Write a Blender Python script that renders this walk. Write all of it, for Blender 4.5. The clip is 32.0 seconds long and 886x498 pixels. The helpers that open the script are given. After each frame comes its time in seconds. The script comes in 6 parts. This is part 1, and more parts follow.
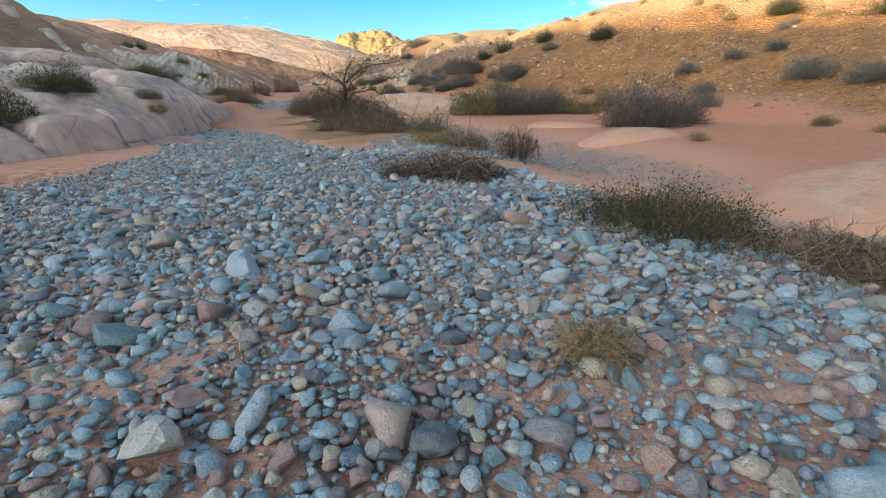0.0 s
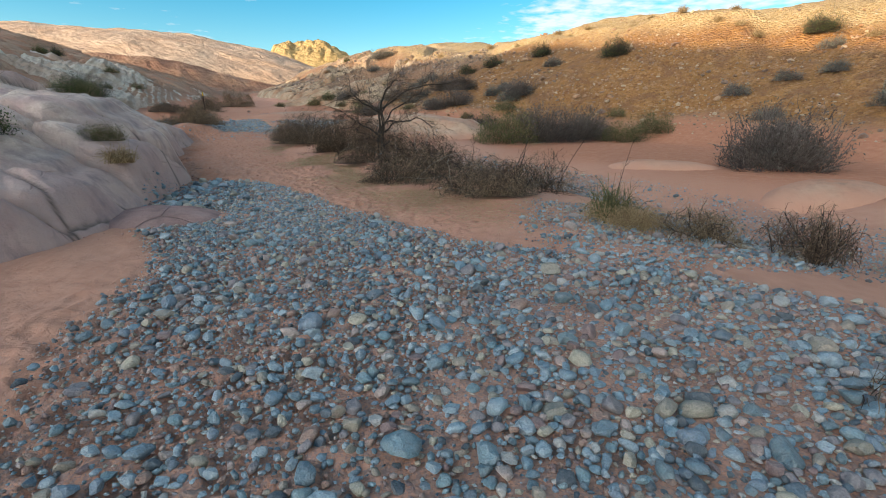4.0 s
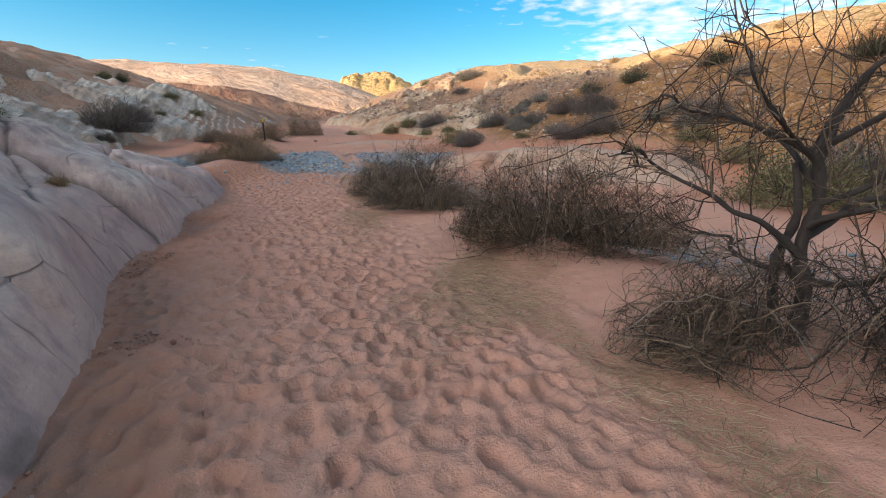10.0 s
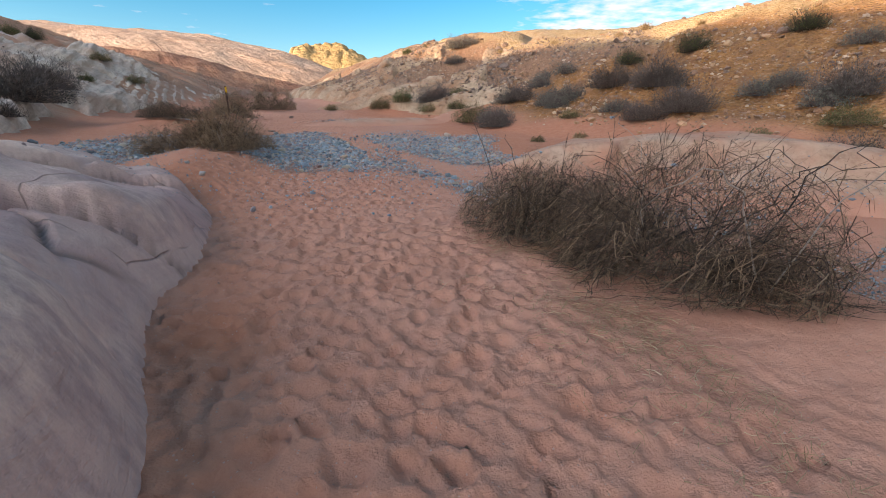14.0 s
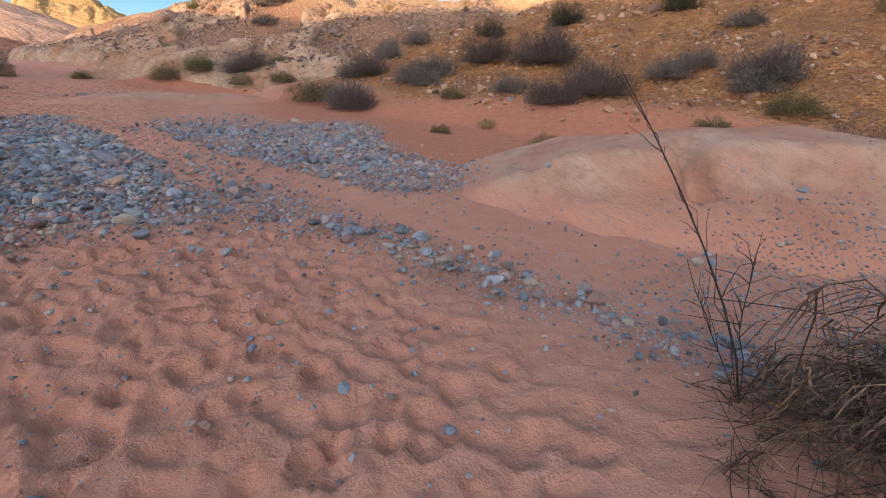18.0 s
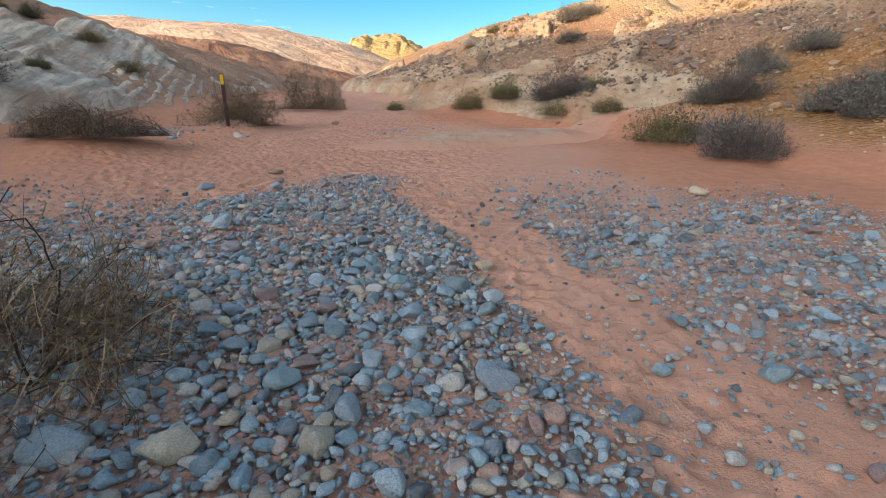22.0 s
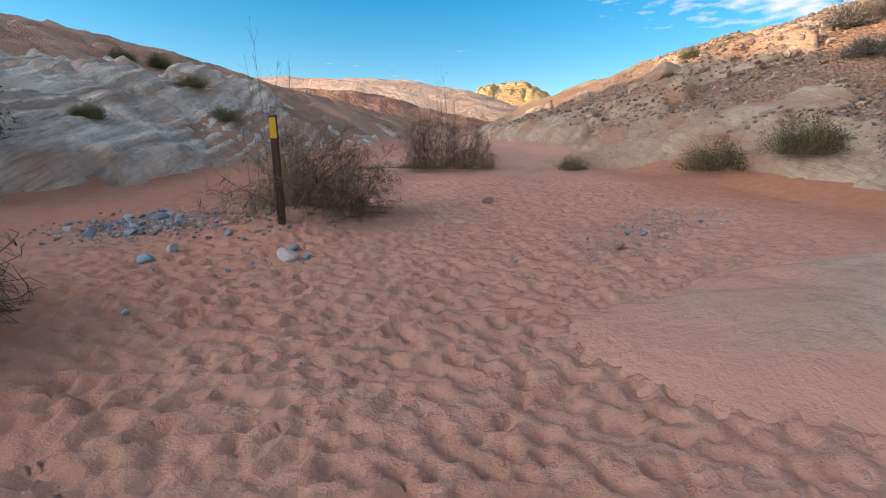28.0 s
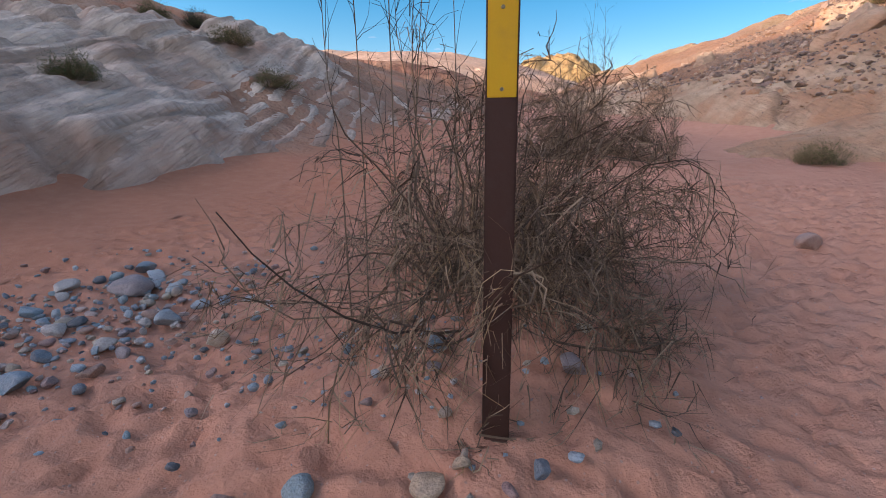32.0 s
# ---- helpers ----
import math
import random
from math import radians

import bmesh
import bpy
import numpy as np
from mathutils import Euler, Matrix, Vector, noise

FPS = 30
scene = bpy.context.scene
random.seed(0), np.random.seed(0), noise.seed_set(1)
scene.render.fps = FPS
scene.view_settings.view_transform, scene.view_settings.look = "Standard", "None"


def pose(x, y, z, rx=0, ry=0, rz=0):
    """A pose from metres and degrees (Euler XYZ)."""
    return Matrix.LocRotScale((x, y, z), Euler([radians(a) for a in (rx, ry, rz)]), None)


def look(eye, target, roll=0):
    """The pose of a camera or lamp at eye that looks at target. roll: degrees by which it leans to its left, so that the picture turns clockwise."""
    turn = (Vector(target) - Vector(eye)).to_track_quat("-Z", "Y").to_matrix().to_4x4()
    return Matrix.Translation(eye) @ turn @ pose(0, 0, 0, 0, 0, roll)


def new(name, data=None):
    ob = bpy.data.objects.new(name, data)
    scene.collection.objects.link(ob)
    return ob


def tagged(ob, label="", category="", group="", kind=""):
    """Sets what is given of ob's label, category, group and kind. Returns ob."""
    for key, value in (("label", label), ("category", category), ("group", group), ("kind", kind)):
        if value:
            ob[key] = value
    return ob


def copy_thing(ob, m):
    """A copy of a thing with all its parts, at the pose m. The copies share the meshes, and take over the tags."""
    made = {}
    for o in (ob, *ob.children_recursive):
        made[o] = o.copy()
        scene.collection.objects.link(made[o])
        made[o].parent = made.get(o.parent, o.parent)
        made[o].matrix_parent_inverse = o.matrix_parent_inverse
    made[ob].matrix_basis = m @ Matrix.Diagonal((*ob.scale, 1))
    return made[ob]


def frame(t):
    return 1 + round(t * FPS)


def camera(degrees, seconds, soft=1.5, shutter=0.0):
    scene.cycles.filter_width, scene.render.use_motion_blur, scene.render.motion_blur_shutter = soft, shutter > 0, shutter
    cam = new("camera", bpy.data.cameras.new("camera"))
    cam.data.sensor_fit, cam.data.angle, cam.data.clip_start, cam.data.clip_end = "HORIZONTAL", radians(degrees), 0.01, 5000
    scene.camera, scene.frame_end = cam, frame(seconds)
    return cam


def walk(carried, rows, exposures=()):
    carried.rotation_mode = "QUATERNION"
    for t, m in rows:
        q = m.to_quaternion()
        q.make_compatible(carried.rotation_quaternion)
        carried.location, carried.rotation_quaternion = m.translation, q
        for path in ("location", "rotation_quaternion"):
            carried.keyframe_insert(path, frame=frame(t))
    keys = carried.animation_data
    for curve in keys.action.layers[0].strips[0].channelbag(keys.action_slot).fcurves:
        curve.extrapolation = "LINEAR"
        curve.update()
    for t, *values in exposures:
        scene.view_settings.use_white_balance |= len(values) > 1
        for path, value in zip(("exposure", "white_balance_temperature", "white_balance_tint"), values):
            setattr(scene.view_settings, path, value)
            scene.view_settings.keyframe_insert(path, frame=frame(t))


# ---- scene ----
cam = camera(87.5, 32.0, soft=1.0)
METRES, EYE, TILT, LEAN, TURN = 46.0, 1.15, -16.5, 0.5, 0.0
ROWS = [
    (0.0, 0.0, 0.0, 0.0, 0.0, 0.0, -0.0),
    (0.5, -0.0092, 0.011, 0.0041, 1.47, -0.44, -0.51),
    (1.0, -0.0186, 0.0218, 0.0107, 2.99, 0.09, -1.04),
    (1.5, -0.0303, 0.0312, 0.0166, 4.46, 0.05, -1.54),
    (2.0, -0.0406, 0.0429, 0.0202, 4.75, 0.3, -1.72),
    (2.5, -0.0513, 0.0533, 0.0244, 2.81, 0.24, -1.1),
    (3.0, -0.0593, 0.062, 0.0298, -0.45, 0.2, -0.12),
    (3.5, -0.0642, 0.075, 0.035, -4.06, 0.8, 0.98),
    (5.5, -0.0804, 0.1296, 0.0549, -10.83, 1.31, 3.02),
    (6.0, -0.0835, 0.1459, 0.0605, -11.94, 1.13, 3.25),
    (6.5, -0.0885, 0.1608, 0.0646, -13.27, 0.94, 3.64),
    (7.0, -0.0904, 0.1749, 0.0685, -12.72, 1.78, 3.46),
    (7.5, -0.0926, 0.1912, 0.0752, -10.68, 2.97, 2.91),
    (8.0, -0.0963, 0.206, 0.0811, -7.0, 3.82, 1.84),
    (8.5, -0.1001, 0.2232, 0.0867, -4.03, 5.0, 0.95),
    (9.0, -0.1062, 0.2385, 0.0916, -2.26, 5.21, 0.4),
    (9.5, -0.1107, 0.2548, 0.0957, -1.15, 5.04, 0.07),
    (10.0, -0.118, 0.2703, 0.1002, -0.12, 4.44, -0.23),
    (10.5, -0.1247, 0.2847, 0.1045, 2.01, 4.24, -0.95),
    (11.0, -0.134, 0.2985, 0.1092, 2.68, 4.52, -1.2),
    (11.5, -0.1442, 0.3096, 0.1139, 4.1, 3.91, -1.7),
    (12.0, -0.1546, 0.3238, 0.1183, 2.72, 3.05, -1.32),
    (12.5, -0.1632, 0.3349, 0.1228, 1.03, 2.12, -0.9),
    (13.0, -0.1676, 0.349, 0.1268, -1.36, 2.01, -0.32),
    (13.5, -0.1746, 0.3624, 0.1311, -3.55, 1.78, 0.25),
    (15.5, -0.1927, 0.4188, 0.1492, -11.68, 1.0, 2.29),
    (16.0, -0.1959, 0.432, 0.1547, -14.44, 0.34, 2.98),
    (16.5, -0.1965, 0.4478, 0.1583, -18.09, -0.15, 3.87),
    (17.0, -0.1977, 0.4639, 0.1626, -22.37, -1.21, 4.96),
    (17.5, -0.1954, 0.4777, 0.1663, -25.55, -1.76, 5.69),
    (18.0, -0.1931, 0.4917, 0.1717, -27.78, -2.2, 6.23),
    (18.5, -0.1929, 0.5048, 0.178, -27.1, -2.43, 6.0),
    (19.0, -0.1919, 0.52, 0.1836, -23.94, -1.38, 5.22),
    (19.5, -0.195, 0.534, 0.1895, -17.65, -0.22, 3.65),
    (20.0, -0.1983, 0.5477, 0.1949, -10.2, 0.64, 1.59),
    (20.5, -0.2023, 0.5596, 0.1997, -3.32, 0.05, -0.19),
    (21.0, -0.206, 0.57, 0.2056, -0.87, 0.07, -0.91),
    (21.5, -0.2109, 0.5843, 0.2114, 0.1, 0.52, -1.21),
    (22.0, -0.2195, 0.597, 0.2166, 0.65, 0.63, -1.42),
    (22.5, -0.2248, 0.6112, 0.2211, 0.43, 1.03, -1.48),
    (23.0, -0.2303, 0.6252, 0.2259, -1.14, 0.57, -1.05),
    (23.5, -0.2343, 0.6387, 0.2313, -2.13, 0.16, -0.76),
    (24.0, -0.2377, 0.6535, 0.2375, -0.76, 0.56, -1.14),
    (24.5, -0.2432, 0.6666, 0.2439, 2.88, -0.18, -2.1),
    (25.0, -0.2466, 0.6823, 0.2485, 6.28, -0.71, -3.03),
    (25.5, -0.2529, 0.6955, 0.2525, 9.92, -0.5, -3.97),
    (26.0, -0.258, 0.7081, 0.2577, 12.72, 0.7, -4.78),
    (26.5, -0.263, 0.7219, 0.264, 15.22, 2.4, -5.4),
    (28.5, -0.2807, 0.7766, 0.2817, 14.16, 5.1, -5.01),
    (29.0, -0.2861, 0.7907, 0.2858, 13.58, 4.94, -4.89),
    (29.5, -0.2933, 0.8019, 0.2908, 14.89, 4.04, -5.31),
    (30.0, -0.303, 0.8139, 0.2951, 15.39, 4.0, -5.55),
    (30.5, -0.3146, 0.8216, 0.2985, 16.45, 3.56, -6.0),
    (31.0, -0.3251, 0.8306, 0.3005, 17.73, 3.34, -6.46),
    (31.5, -0.3378, 0.8375, 0.3028, 18.31, 1.87, -6.71),
    (32.0, -0.3503, 0.8445, 0.3046, 19.26, 1.57, -6.97),
]
LIGHT = ((0.0, 0.82, 6800, 11), (3.0, 0.64, 6740, 10), (6.0, 0.46, 6800, 11), (9.0, 0.68, 6800, 17), (13.0, 0.62, 6850, 21), (16.0, 0.58, 7250, 30), (19.0, 0.48, 7350, 37), (22.0, 0.78, 7080, 17), (26.0, 0.70, 6800, 9), (29.0, 0.52, 6550, 29), (32.0, 0.52, 6650, 34))
walk(cam, [(t, pose(0, 0, EYE, TILT, LEAN, TURN) @ pose(METRES * x, METRES * y, METRES * z, 90 + pitch, roll, yaw)) for t, x, y, z, yaw, pitch, roll in ROWS], LIGHT)

SUN_AZ, SUN_EL = -122.0, 8.0
world = bpy.data.worlds.new("world")
scene.world = world
world.use_nodes = True


def sky_nodes(tree):
    n, l = tree.nodes, tree.links
    n.clear()
    out, back = n.new("ShaderNodeOutputWorld"), n.new("ShaderNodeBackground")
    sky = n.new("ShaderNodeTexSky")
    sky.sky_type, sky.sun_disc = "NISHITA", False
    sky.sun_elevation, sky.sun_rotation = radians(SUN_EL + 10), radians(SUN_AZ)
    sky.air_density, sky.dust_density, sky.ozone_density = 1.0, 0.1, 1.5
    sat = n.new("ShaderNodeHueSaturation")
    sat.inputs["Hue"].default_value, sat.inputs["Saturation"].default_value, sat.inputs["Value"].default_value = 0.485, 1.62, 1.5
    l.new(sky.outputs[0], sat.inputs["Color"])
    # thin broken cloud, laid out on a flat layer overhead
    geo, sep, div = n.new("ShaderNodeTexCoord"), n.new("ShaderNodeSeparateXYZ"), n.new("ShaderNodeVectorMath")
    lift, comb = n.new("ShaderNodeMath"), n.new("ShaderNodeCombineXYZ")
    l.new(geo.outputs["Generated"], sep.inputs[0])
    lift.operation = "ADD"
    lift.inputs[1].default_value = 0.06
    l.new(sep.outputs["Z"], lift.inputs[0])
    for k in range(3):
        l.new(lift.outputs[0], comb.inputs[k])
    div.operation = "DIVIDE"
    l.new(geo.outputs["Generated"], div.inputs[0])
    l.new(comb.outputs[0], div.inputs[1])
    small, large = n.new("ShaderNodeTexNoise"), n.new("ShaderNodeTexNoise")
    small.inputs["Scale"].default_value, small.inputs["Detail"].default_value = 8.5, 4.0
    large.inputs["Scale"].default_value, large.inputs["Detail"].default_value = 0.55, 2.0
    for tex in (small, large):
        l.new(div.outputs[0], tex.inputs["Vector"])
    add, ramp_node = n.new("ShaderNodeMath"), n.new("ShaderNodeMapRange")
    add.operation = "ADD"
    l.new(small.outputs[0], add.inputs[0])
    side = n.new("ShaderNodeMapRange")
    side.inputs["From Min"].default_value, side.inputs["From Max"].default_value = -0.02, 0.35
    side.inputs["To Min"].default_value, side.inputs["To Max"].default_value = -0.25, 0.16
    l.new(sep.outputs["X"], side.inputs["Value"])
    add2 = n.new("ShaderNodeMath")
    add2.operation = "ADD"
    l.new(large.outputs[0], add2.inputs[0])
    l.new(side.outputs[0], add2.inputs[1])
    # more of it, and brighter, towards the sun: unseen cloud added as directional light
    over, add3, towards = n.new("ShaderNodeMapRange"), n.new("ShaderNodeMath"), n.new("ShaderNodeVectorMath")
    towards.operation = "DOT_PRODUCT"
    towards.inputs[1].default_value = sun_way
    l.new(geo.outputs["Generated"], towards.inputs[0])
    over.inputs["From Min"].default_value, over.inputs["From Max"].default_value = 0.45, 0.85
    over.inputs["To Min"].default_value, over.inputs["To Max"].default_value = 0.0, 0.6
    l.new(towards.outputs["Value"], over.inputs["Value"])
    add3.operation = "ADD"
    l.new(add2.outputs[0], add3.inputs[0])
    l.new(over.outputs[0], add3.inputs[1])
    l.new(add3.outputs[0], add.inputs[1])
    ramp_node.inputs["From Min"].default_value, ramp_node.inputs["From Max"].default_value = 1.0, 1.32
    ramp_node.inputs["To Max"].default_value = 0.75
    l.new(add.outputs[0], ramp_node.inputs["Value"])
    mix = n.new("ShaderNodeMix")
    mix.data_type = "RGBA"
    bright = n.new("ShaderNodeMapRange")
    # the added cloud glows most towards the sun, to give the light direction
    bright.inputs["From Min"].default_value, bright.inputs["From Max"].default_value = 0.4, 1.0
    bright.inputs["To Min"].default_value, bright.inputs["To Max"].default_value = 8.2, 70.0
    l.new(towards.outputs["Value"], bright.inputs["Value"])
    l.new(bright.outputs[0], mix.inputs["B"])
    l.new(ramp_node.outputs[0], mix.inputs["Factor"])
    l.new(sat.outputs[0], mix.inputs["A"])
    back.inputs["Strength"].default_value = 0.092
    l.new(mix.outputs["Result"], back.inputs["Color"])
    l.new(back.outputs[0], out.inputs[0])


sun_way = Vector((math.sin(radians(SUN_AZ)) * math.cos(radians(SUN_EL)), math.cos(radians(SUN_AZ)) * math.cos(radians(SUN_EL)), math.sin(radians(SUN_EL))))
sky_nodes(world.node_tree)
sun = new("sun", bpy.data.lights.new("sun", "SUN"))
sun.data.energy, sun.data.angle, sun.data.color = 5.0, radians(0.6), (1.0, 0.80, 0.50)
sun.matrix_world = look(sun_way * 300, (0, 0, 0))


# ---- materials ----
def shader(name, rough=0.9):
    m = bpy.data.materials.new(name)
    m.use_nodes = True
    n = m.node_tree.nodes
    b = n["Principled BSDF"]
    b.inputs["Roughness"].default_value = rough
    b.inputs["Specular IOR Level"].default_value = 0.25
    return m, n, m.node_tree.links, b


def mix_node(n, l, factor, a, b, blend="MIX"):
    x = n.new("ShaderNodeMix")
    x.data_type, x.blend_type = "RGBA", blend
    for key, v in (("Factor", factor), ("A", a), ("B", b)):
        if isinstance(v, (int, float)):
            x.inputs[key].default_value = v
        elif isinstance(v, tuple):
            x.inputs[key].default_value = (*v, 1)
        else:
            l.new(v, x.inputs[key])
    return x.outputs["Result"]


def tex_noise(n, l, scale, detail=4.0, rough=0.6, vector=None):
    t = n.new("ShaderNodeTexNoise")
    t.inputs["Scale"].default_value, t.inputs["Detail"].default_value, t.inputs["Roughness"].default_value = scale, detail, rough
    if vector is None:
        vector = n.new("ShaderNodeNewGeometry").outputs["Position"]
    l.new(vector, t.inputs["Vector"])
    return t.outputs[0]


def tex_cells(n, l, scale, output="Color", feature="F1"):
    t = n.new("ShaderNodeTexVoronoi")
    t.feature = feature
    t.inputs["Scale"].default_value = scale
    l.new(n.new("ShaderNodeNewGeometry").outputs["Position"], t.inputs["Vector"])
    return t.outputs[output]


def span(n, l, value, lo, hi, to_lo=0.0, to_hi=1.0):
    r = n.new("ShaderNodeMapRange")
    for key, v in (("From Min", lo), ("From Max", hi), ("To Min", to_lo), ("To Max", to_hi)):
        r.inputs[key].default_value = v
    l.new(value, r.inputs["Value"])
    return r.outputs[0]


def maths(n, l, op, a, b):
    x = n.new("ShaderNodeMath")
    x.operation = op
    for k, v in enumerate((a, b)):
        if isinstance(v, (int, float)):
            x.inputs[k].default_value = v
        else:
            l.new(v, x.inputs[k])
    return x.outputs[0]


def stops(n, l, value, colours, constant=False):
    r = n.new("ShaderNodeValToRGB")
    e = r.color_ramp.elements
    while len(e) < len(colours):
        e.new(0.5)
    for k, c in enumerate(colours):
        e[k].position = k / (len(colours) if constant else len(colours) - 1)
        e[k].color = (*c, 1)
    if constant:
        r.color_ramp.interpolation = "CONSTANT"
    l.new(value, r.inputs[0])
    return r.outputs[0]


def bump_to(n, l, b, height, distance, strength=1.0, normal=None):
    u = n.new("ShaderNodeBump")
    u.inputs["Distance"].default_value, u.inputs["Strength"].default_value = distance, strength
    l.new(height, u.inputs["Height"])
    if normal is not None:
        l.new(normal, u.inputs["Normal"])
    l.new(u.outputs[0], b.inputs["Normal"])
    return u.outputs[0]


def strata(n, l, tilt, scale, squeeze=9.0):
    """Bedding lines: noise drawn out along tilted layers."""
    m, t = n.new("ShaderNodeMapping"), n.new("ShaderNodeTexNoise")
    m.vector_type = "TEXTURE"
    m.inputs["Rotation"].default_value = tilt
    m.inputs["Scale"].default_value = (1.0, 1.0, 1.0 / squeeze)
    l.new(n.new("ShaderNodeNewGeometry").outputs["Position"], m.inputs["Vector"])
    t.inputs["Scale"].default_value, t.inputs["Detail"].default_value, t.inputs["Roughness"].default_value = scale, 6.0, 0.62
    t.inputs["Distortion"].default_value = 0.6
    l.new(m.outputs[0], t.inputs["Vector"])
    return span(n, l, t.outputs[0], 0.32, 0.68)


def cracks(n, l, scale, width):
    """Thin joints, 1 in the joint and 0 off it."""
    warp = mix_node(n, l, 0.12, n.new("ShaderNodeNewGeometry").outputs["Position"], tex_colour(n, l, 1.3), "LINEAR_LIGHT")
    t = n.new("ShaderNodeTexVoronoi")
    t.feature = "DISTANCE_TO_EDGE"
    t.inputs["Scale"].default_value = scale
    l.new(warp, t.inputs["Vector"])
    return span(n, l, t.outputs["Distance"], 0.0, width, 1.0, 0.0)


def tex_colour(n, l, scale):
    t = n.new("ShaderNodeTexNoise")
    t.inputs["Scale"].default_value = scale
    l.new(n.new("ShaderNodeNewGeometry").outputs["Position"], t.inputs["Vector"])
    return t.outputs["Color"]


def ground_material():
    m, n, l, b = shader("ground_of_sand_and_rubble")
    zone = n.new("ShaderNodeAttribute")
    zone.attribute_name = "zone"
    s = n.new("ShaderNodeSeparateColor")
    l.new(zone.outputs["Color"], s.inputs[0])
    rubble, red, pale = s.outputs
    grit = zone.outputs["Alpha"]
    worn = n.new("ShaderNodeAttribute")
    worn.attribute_name = "worn"
    worn = worn.outputs["Fac"]
    fine, mid, broad = tex_noise(n, l, 90, 3), tex_noise(n, l, 5.5, 5), tex_noise(n, l, 0.5, 4)
    sand = stops(n, l, broad, ((0.49, 0.235, 0.155), (0.55, 0.288, 0.193), (0.61, 0.345, 0.245)))
    sand = mix_node(n, l, span(n, l, mid, 0.35, 0.7, 0, 0.55), sand, (0.45, 0.21, 0.13))
    redsand = stops(n, l, mid, ((0.36, 0.135, 0.07), (0.48, 0.205, 0.115), (0.58, 0.295, 0.18)))
    col = mix_node(n, l, red, sand, redsand)
    cell = n.new("ShaderNodeSeparateColor")
    l.new(tex_cells(n, l, 7.0), cell.inputs[0])
    small = n.new("ShaderNodeSeparateColor")
    l.new(tex_cells(n, l, 19.0), small.inputs[0])
    pick = mix_node(n, l, 0.45, cell.outputs[0], small.outputs[0])
    scree = stops(n, l, pick, ((0.10, 0.047, 0.024), (0.31, 0.14, 0.044), (0.40, 0.195, 0.072), (0.50, 0.33, 0.20)))
    scree = mix_node(n, l, span(n, l, mid, 0.4, 0.62, 0.0, 0.6), scree, (0.36, 0.162, 0.05))
    scree = mix_node(n, l, span(n, l, tex_noise(n, l, 1.1, 5), 0.46, 0.62, 0.0, 0.65), scree, (0.23, 0.115, 0.06))
    bare = n.new("ShaderNodeAttribute")
    bare.attribute_name = "hillside"
    slope = stops(n, l, tex_noise(n, l, 0.42, 6, 0.65), ((0.20, 0.10, 0.062), (0.30, 0.145, 0.085), (0.40, 0.235, 0.15), (0.29, 0.18, 0.12), (0.50, 0.39, 0.285)))
    slope = mix_node(n, l, span(n, l, small.outputs[1], 0.55, 0.9, 0.0, 0.7), slope, (0.13, 0.08, 0.055))
    scree = mix_node(n, l, bare.outputs["Fac"], scree, slope)
    # crest rubble painted paler yellow to stand in for low sunlight
    sun_or_sand = n.new("ShaderNodeAttribute")
    sun_or_sand.attribute_name = "sunny_crest"
    scree = mix_node(n, l, sun_or_sand.outputs["Fac"], scree, stops(n, l, pick, ((0.30, 0.19, 0.085), (0.50, 0.34, 0.16), (0.58, 0.42, 0.22), (0.64, 0.50, 0.30))))
    col = mix_node(n, l, rubble, col, scree)
    beds = strata(n, l, (0.5, 0.35, 0.2), 0.45, 8.0)
    rock = stops(n, l, beds, ((0.20, 0.125, 0.08), (0.30, 0.215, 0.145), (0.38, 0.295, 0.21), (0.43, 0.35, 0.26)))
    rock = mix_node(n, l, span(n, l, broad, 0.48, 0.66), rock, (0.42, 0.19, 0.11))
    rock = mix_node(n, l, span(n, l, tex_noise(n, l, 0.9, 5), 0.52, 0.66, 0, 0.8), rock, (0.29, 0.20, 0.13))
    col = mix_node(n, l, pale, col, rock)
    # fine grit; its dark tones also paint shade into gaps between stones
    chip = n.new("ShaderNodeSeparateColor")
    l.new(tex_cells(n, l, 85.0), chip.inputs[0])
    shaded_chips = stops(n, l, chip.outputs[0], ((0.06, 0.075, 0.085), (0.12, 0.145, 0.16), (0.20, 0.22, 0.235), (0.32, 0.23, 0.18)))
    col = mix_node(n, l, maths(n, l, "MULTIPLY", grit, span(n, l, chip.outputs[1], 0.3, 0.55, 0.0, 0.55)), col, shaded_chips)
    speck = n.new("ShaderNodeSeparateColor")
    l.new(tex_cells(n, l, 55.0), speck.inputs[0])
    col = mix_node(n, l, maths(n, l, "MULTIPLY", span(n, l, speck.outputs[0], 0.86, 0.92, 0.0, 0.6), span(n, l, tex_cells(n, l, 55.0, "Distance"), 0.22, 0.36, 1.0, 0.0)), col, mix_node(n, l, speck.outputs[1], (0.20, 0.13, 0.10), (0.50, 0.42, 0.36)))
    col = mix_node(n, l, 0.35, col, mix_node(n, l, fine, (0.55, 0.55, 0.55), (1.0, 1.0, 1.0)), "MULTIPLY")
    l.new(col, b.inputs["Base Color"])
    h = maths(n, l, "ADD", maths(n, l, "MULTIPLY", fine, 0.08), maths(n, l, "MULTIPLY", mid, 0.13))
    stones = maths(n, l, "MULTIPLY", maths(n, l, "SUBTRACT", 1.0, tex_cells(n, l, 9.0, "Distance")), rubble)
    h = maths(n, l, "ADD", h, maths(n, l, "MULTIPLY", stones, 1.4))
    h = maths(n, l, "ADD", h, maths(n, l, "MULTIPLY", maths(n, l, "MULTIPLY", beds, pale), 1.2))
    h = maths(n, l, "ADD", h, maths(n, l, "MULTIPLY", maths(n, l, "MULTIPLY", chip.outputs[2], grit), 0.25))
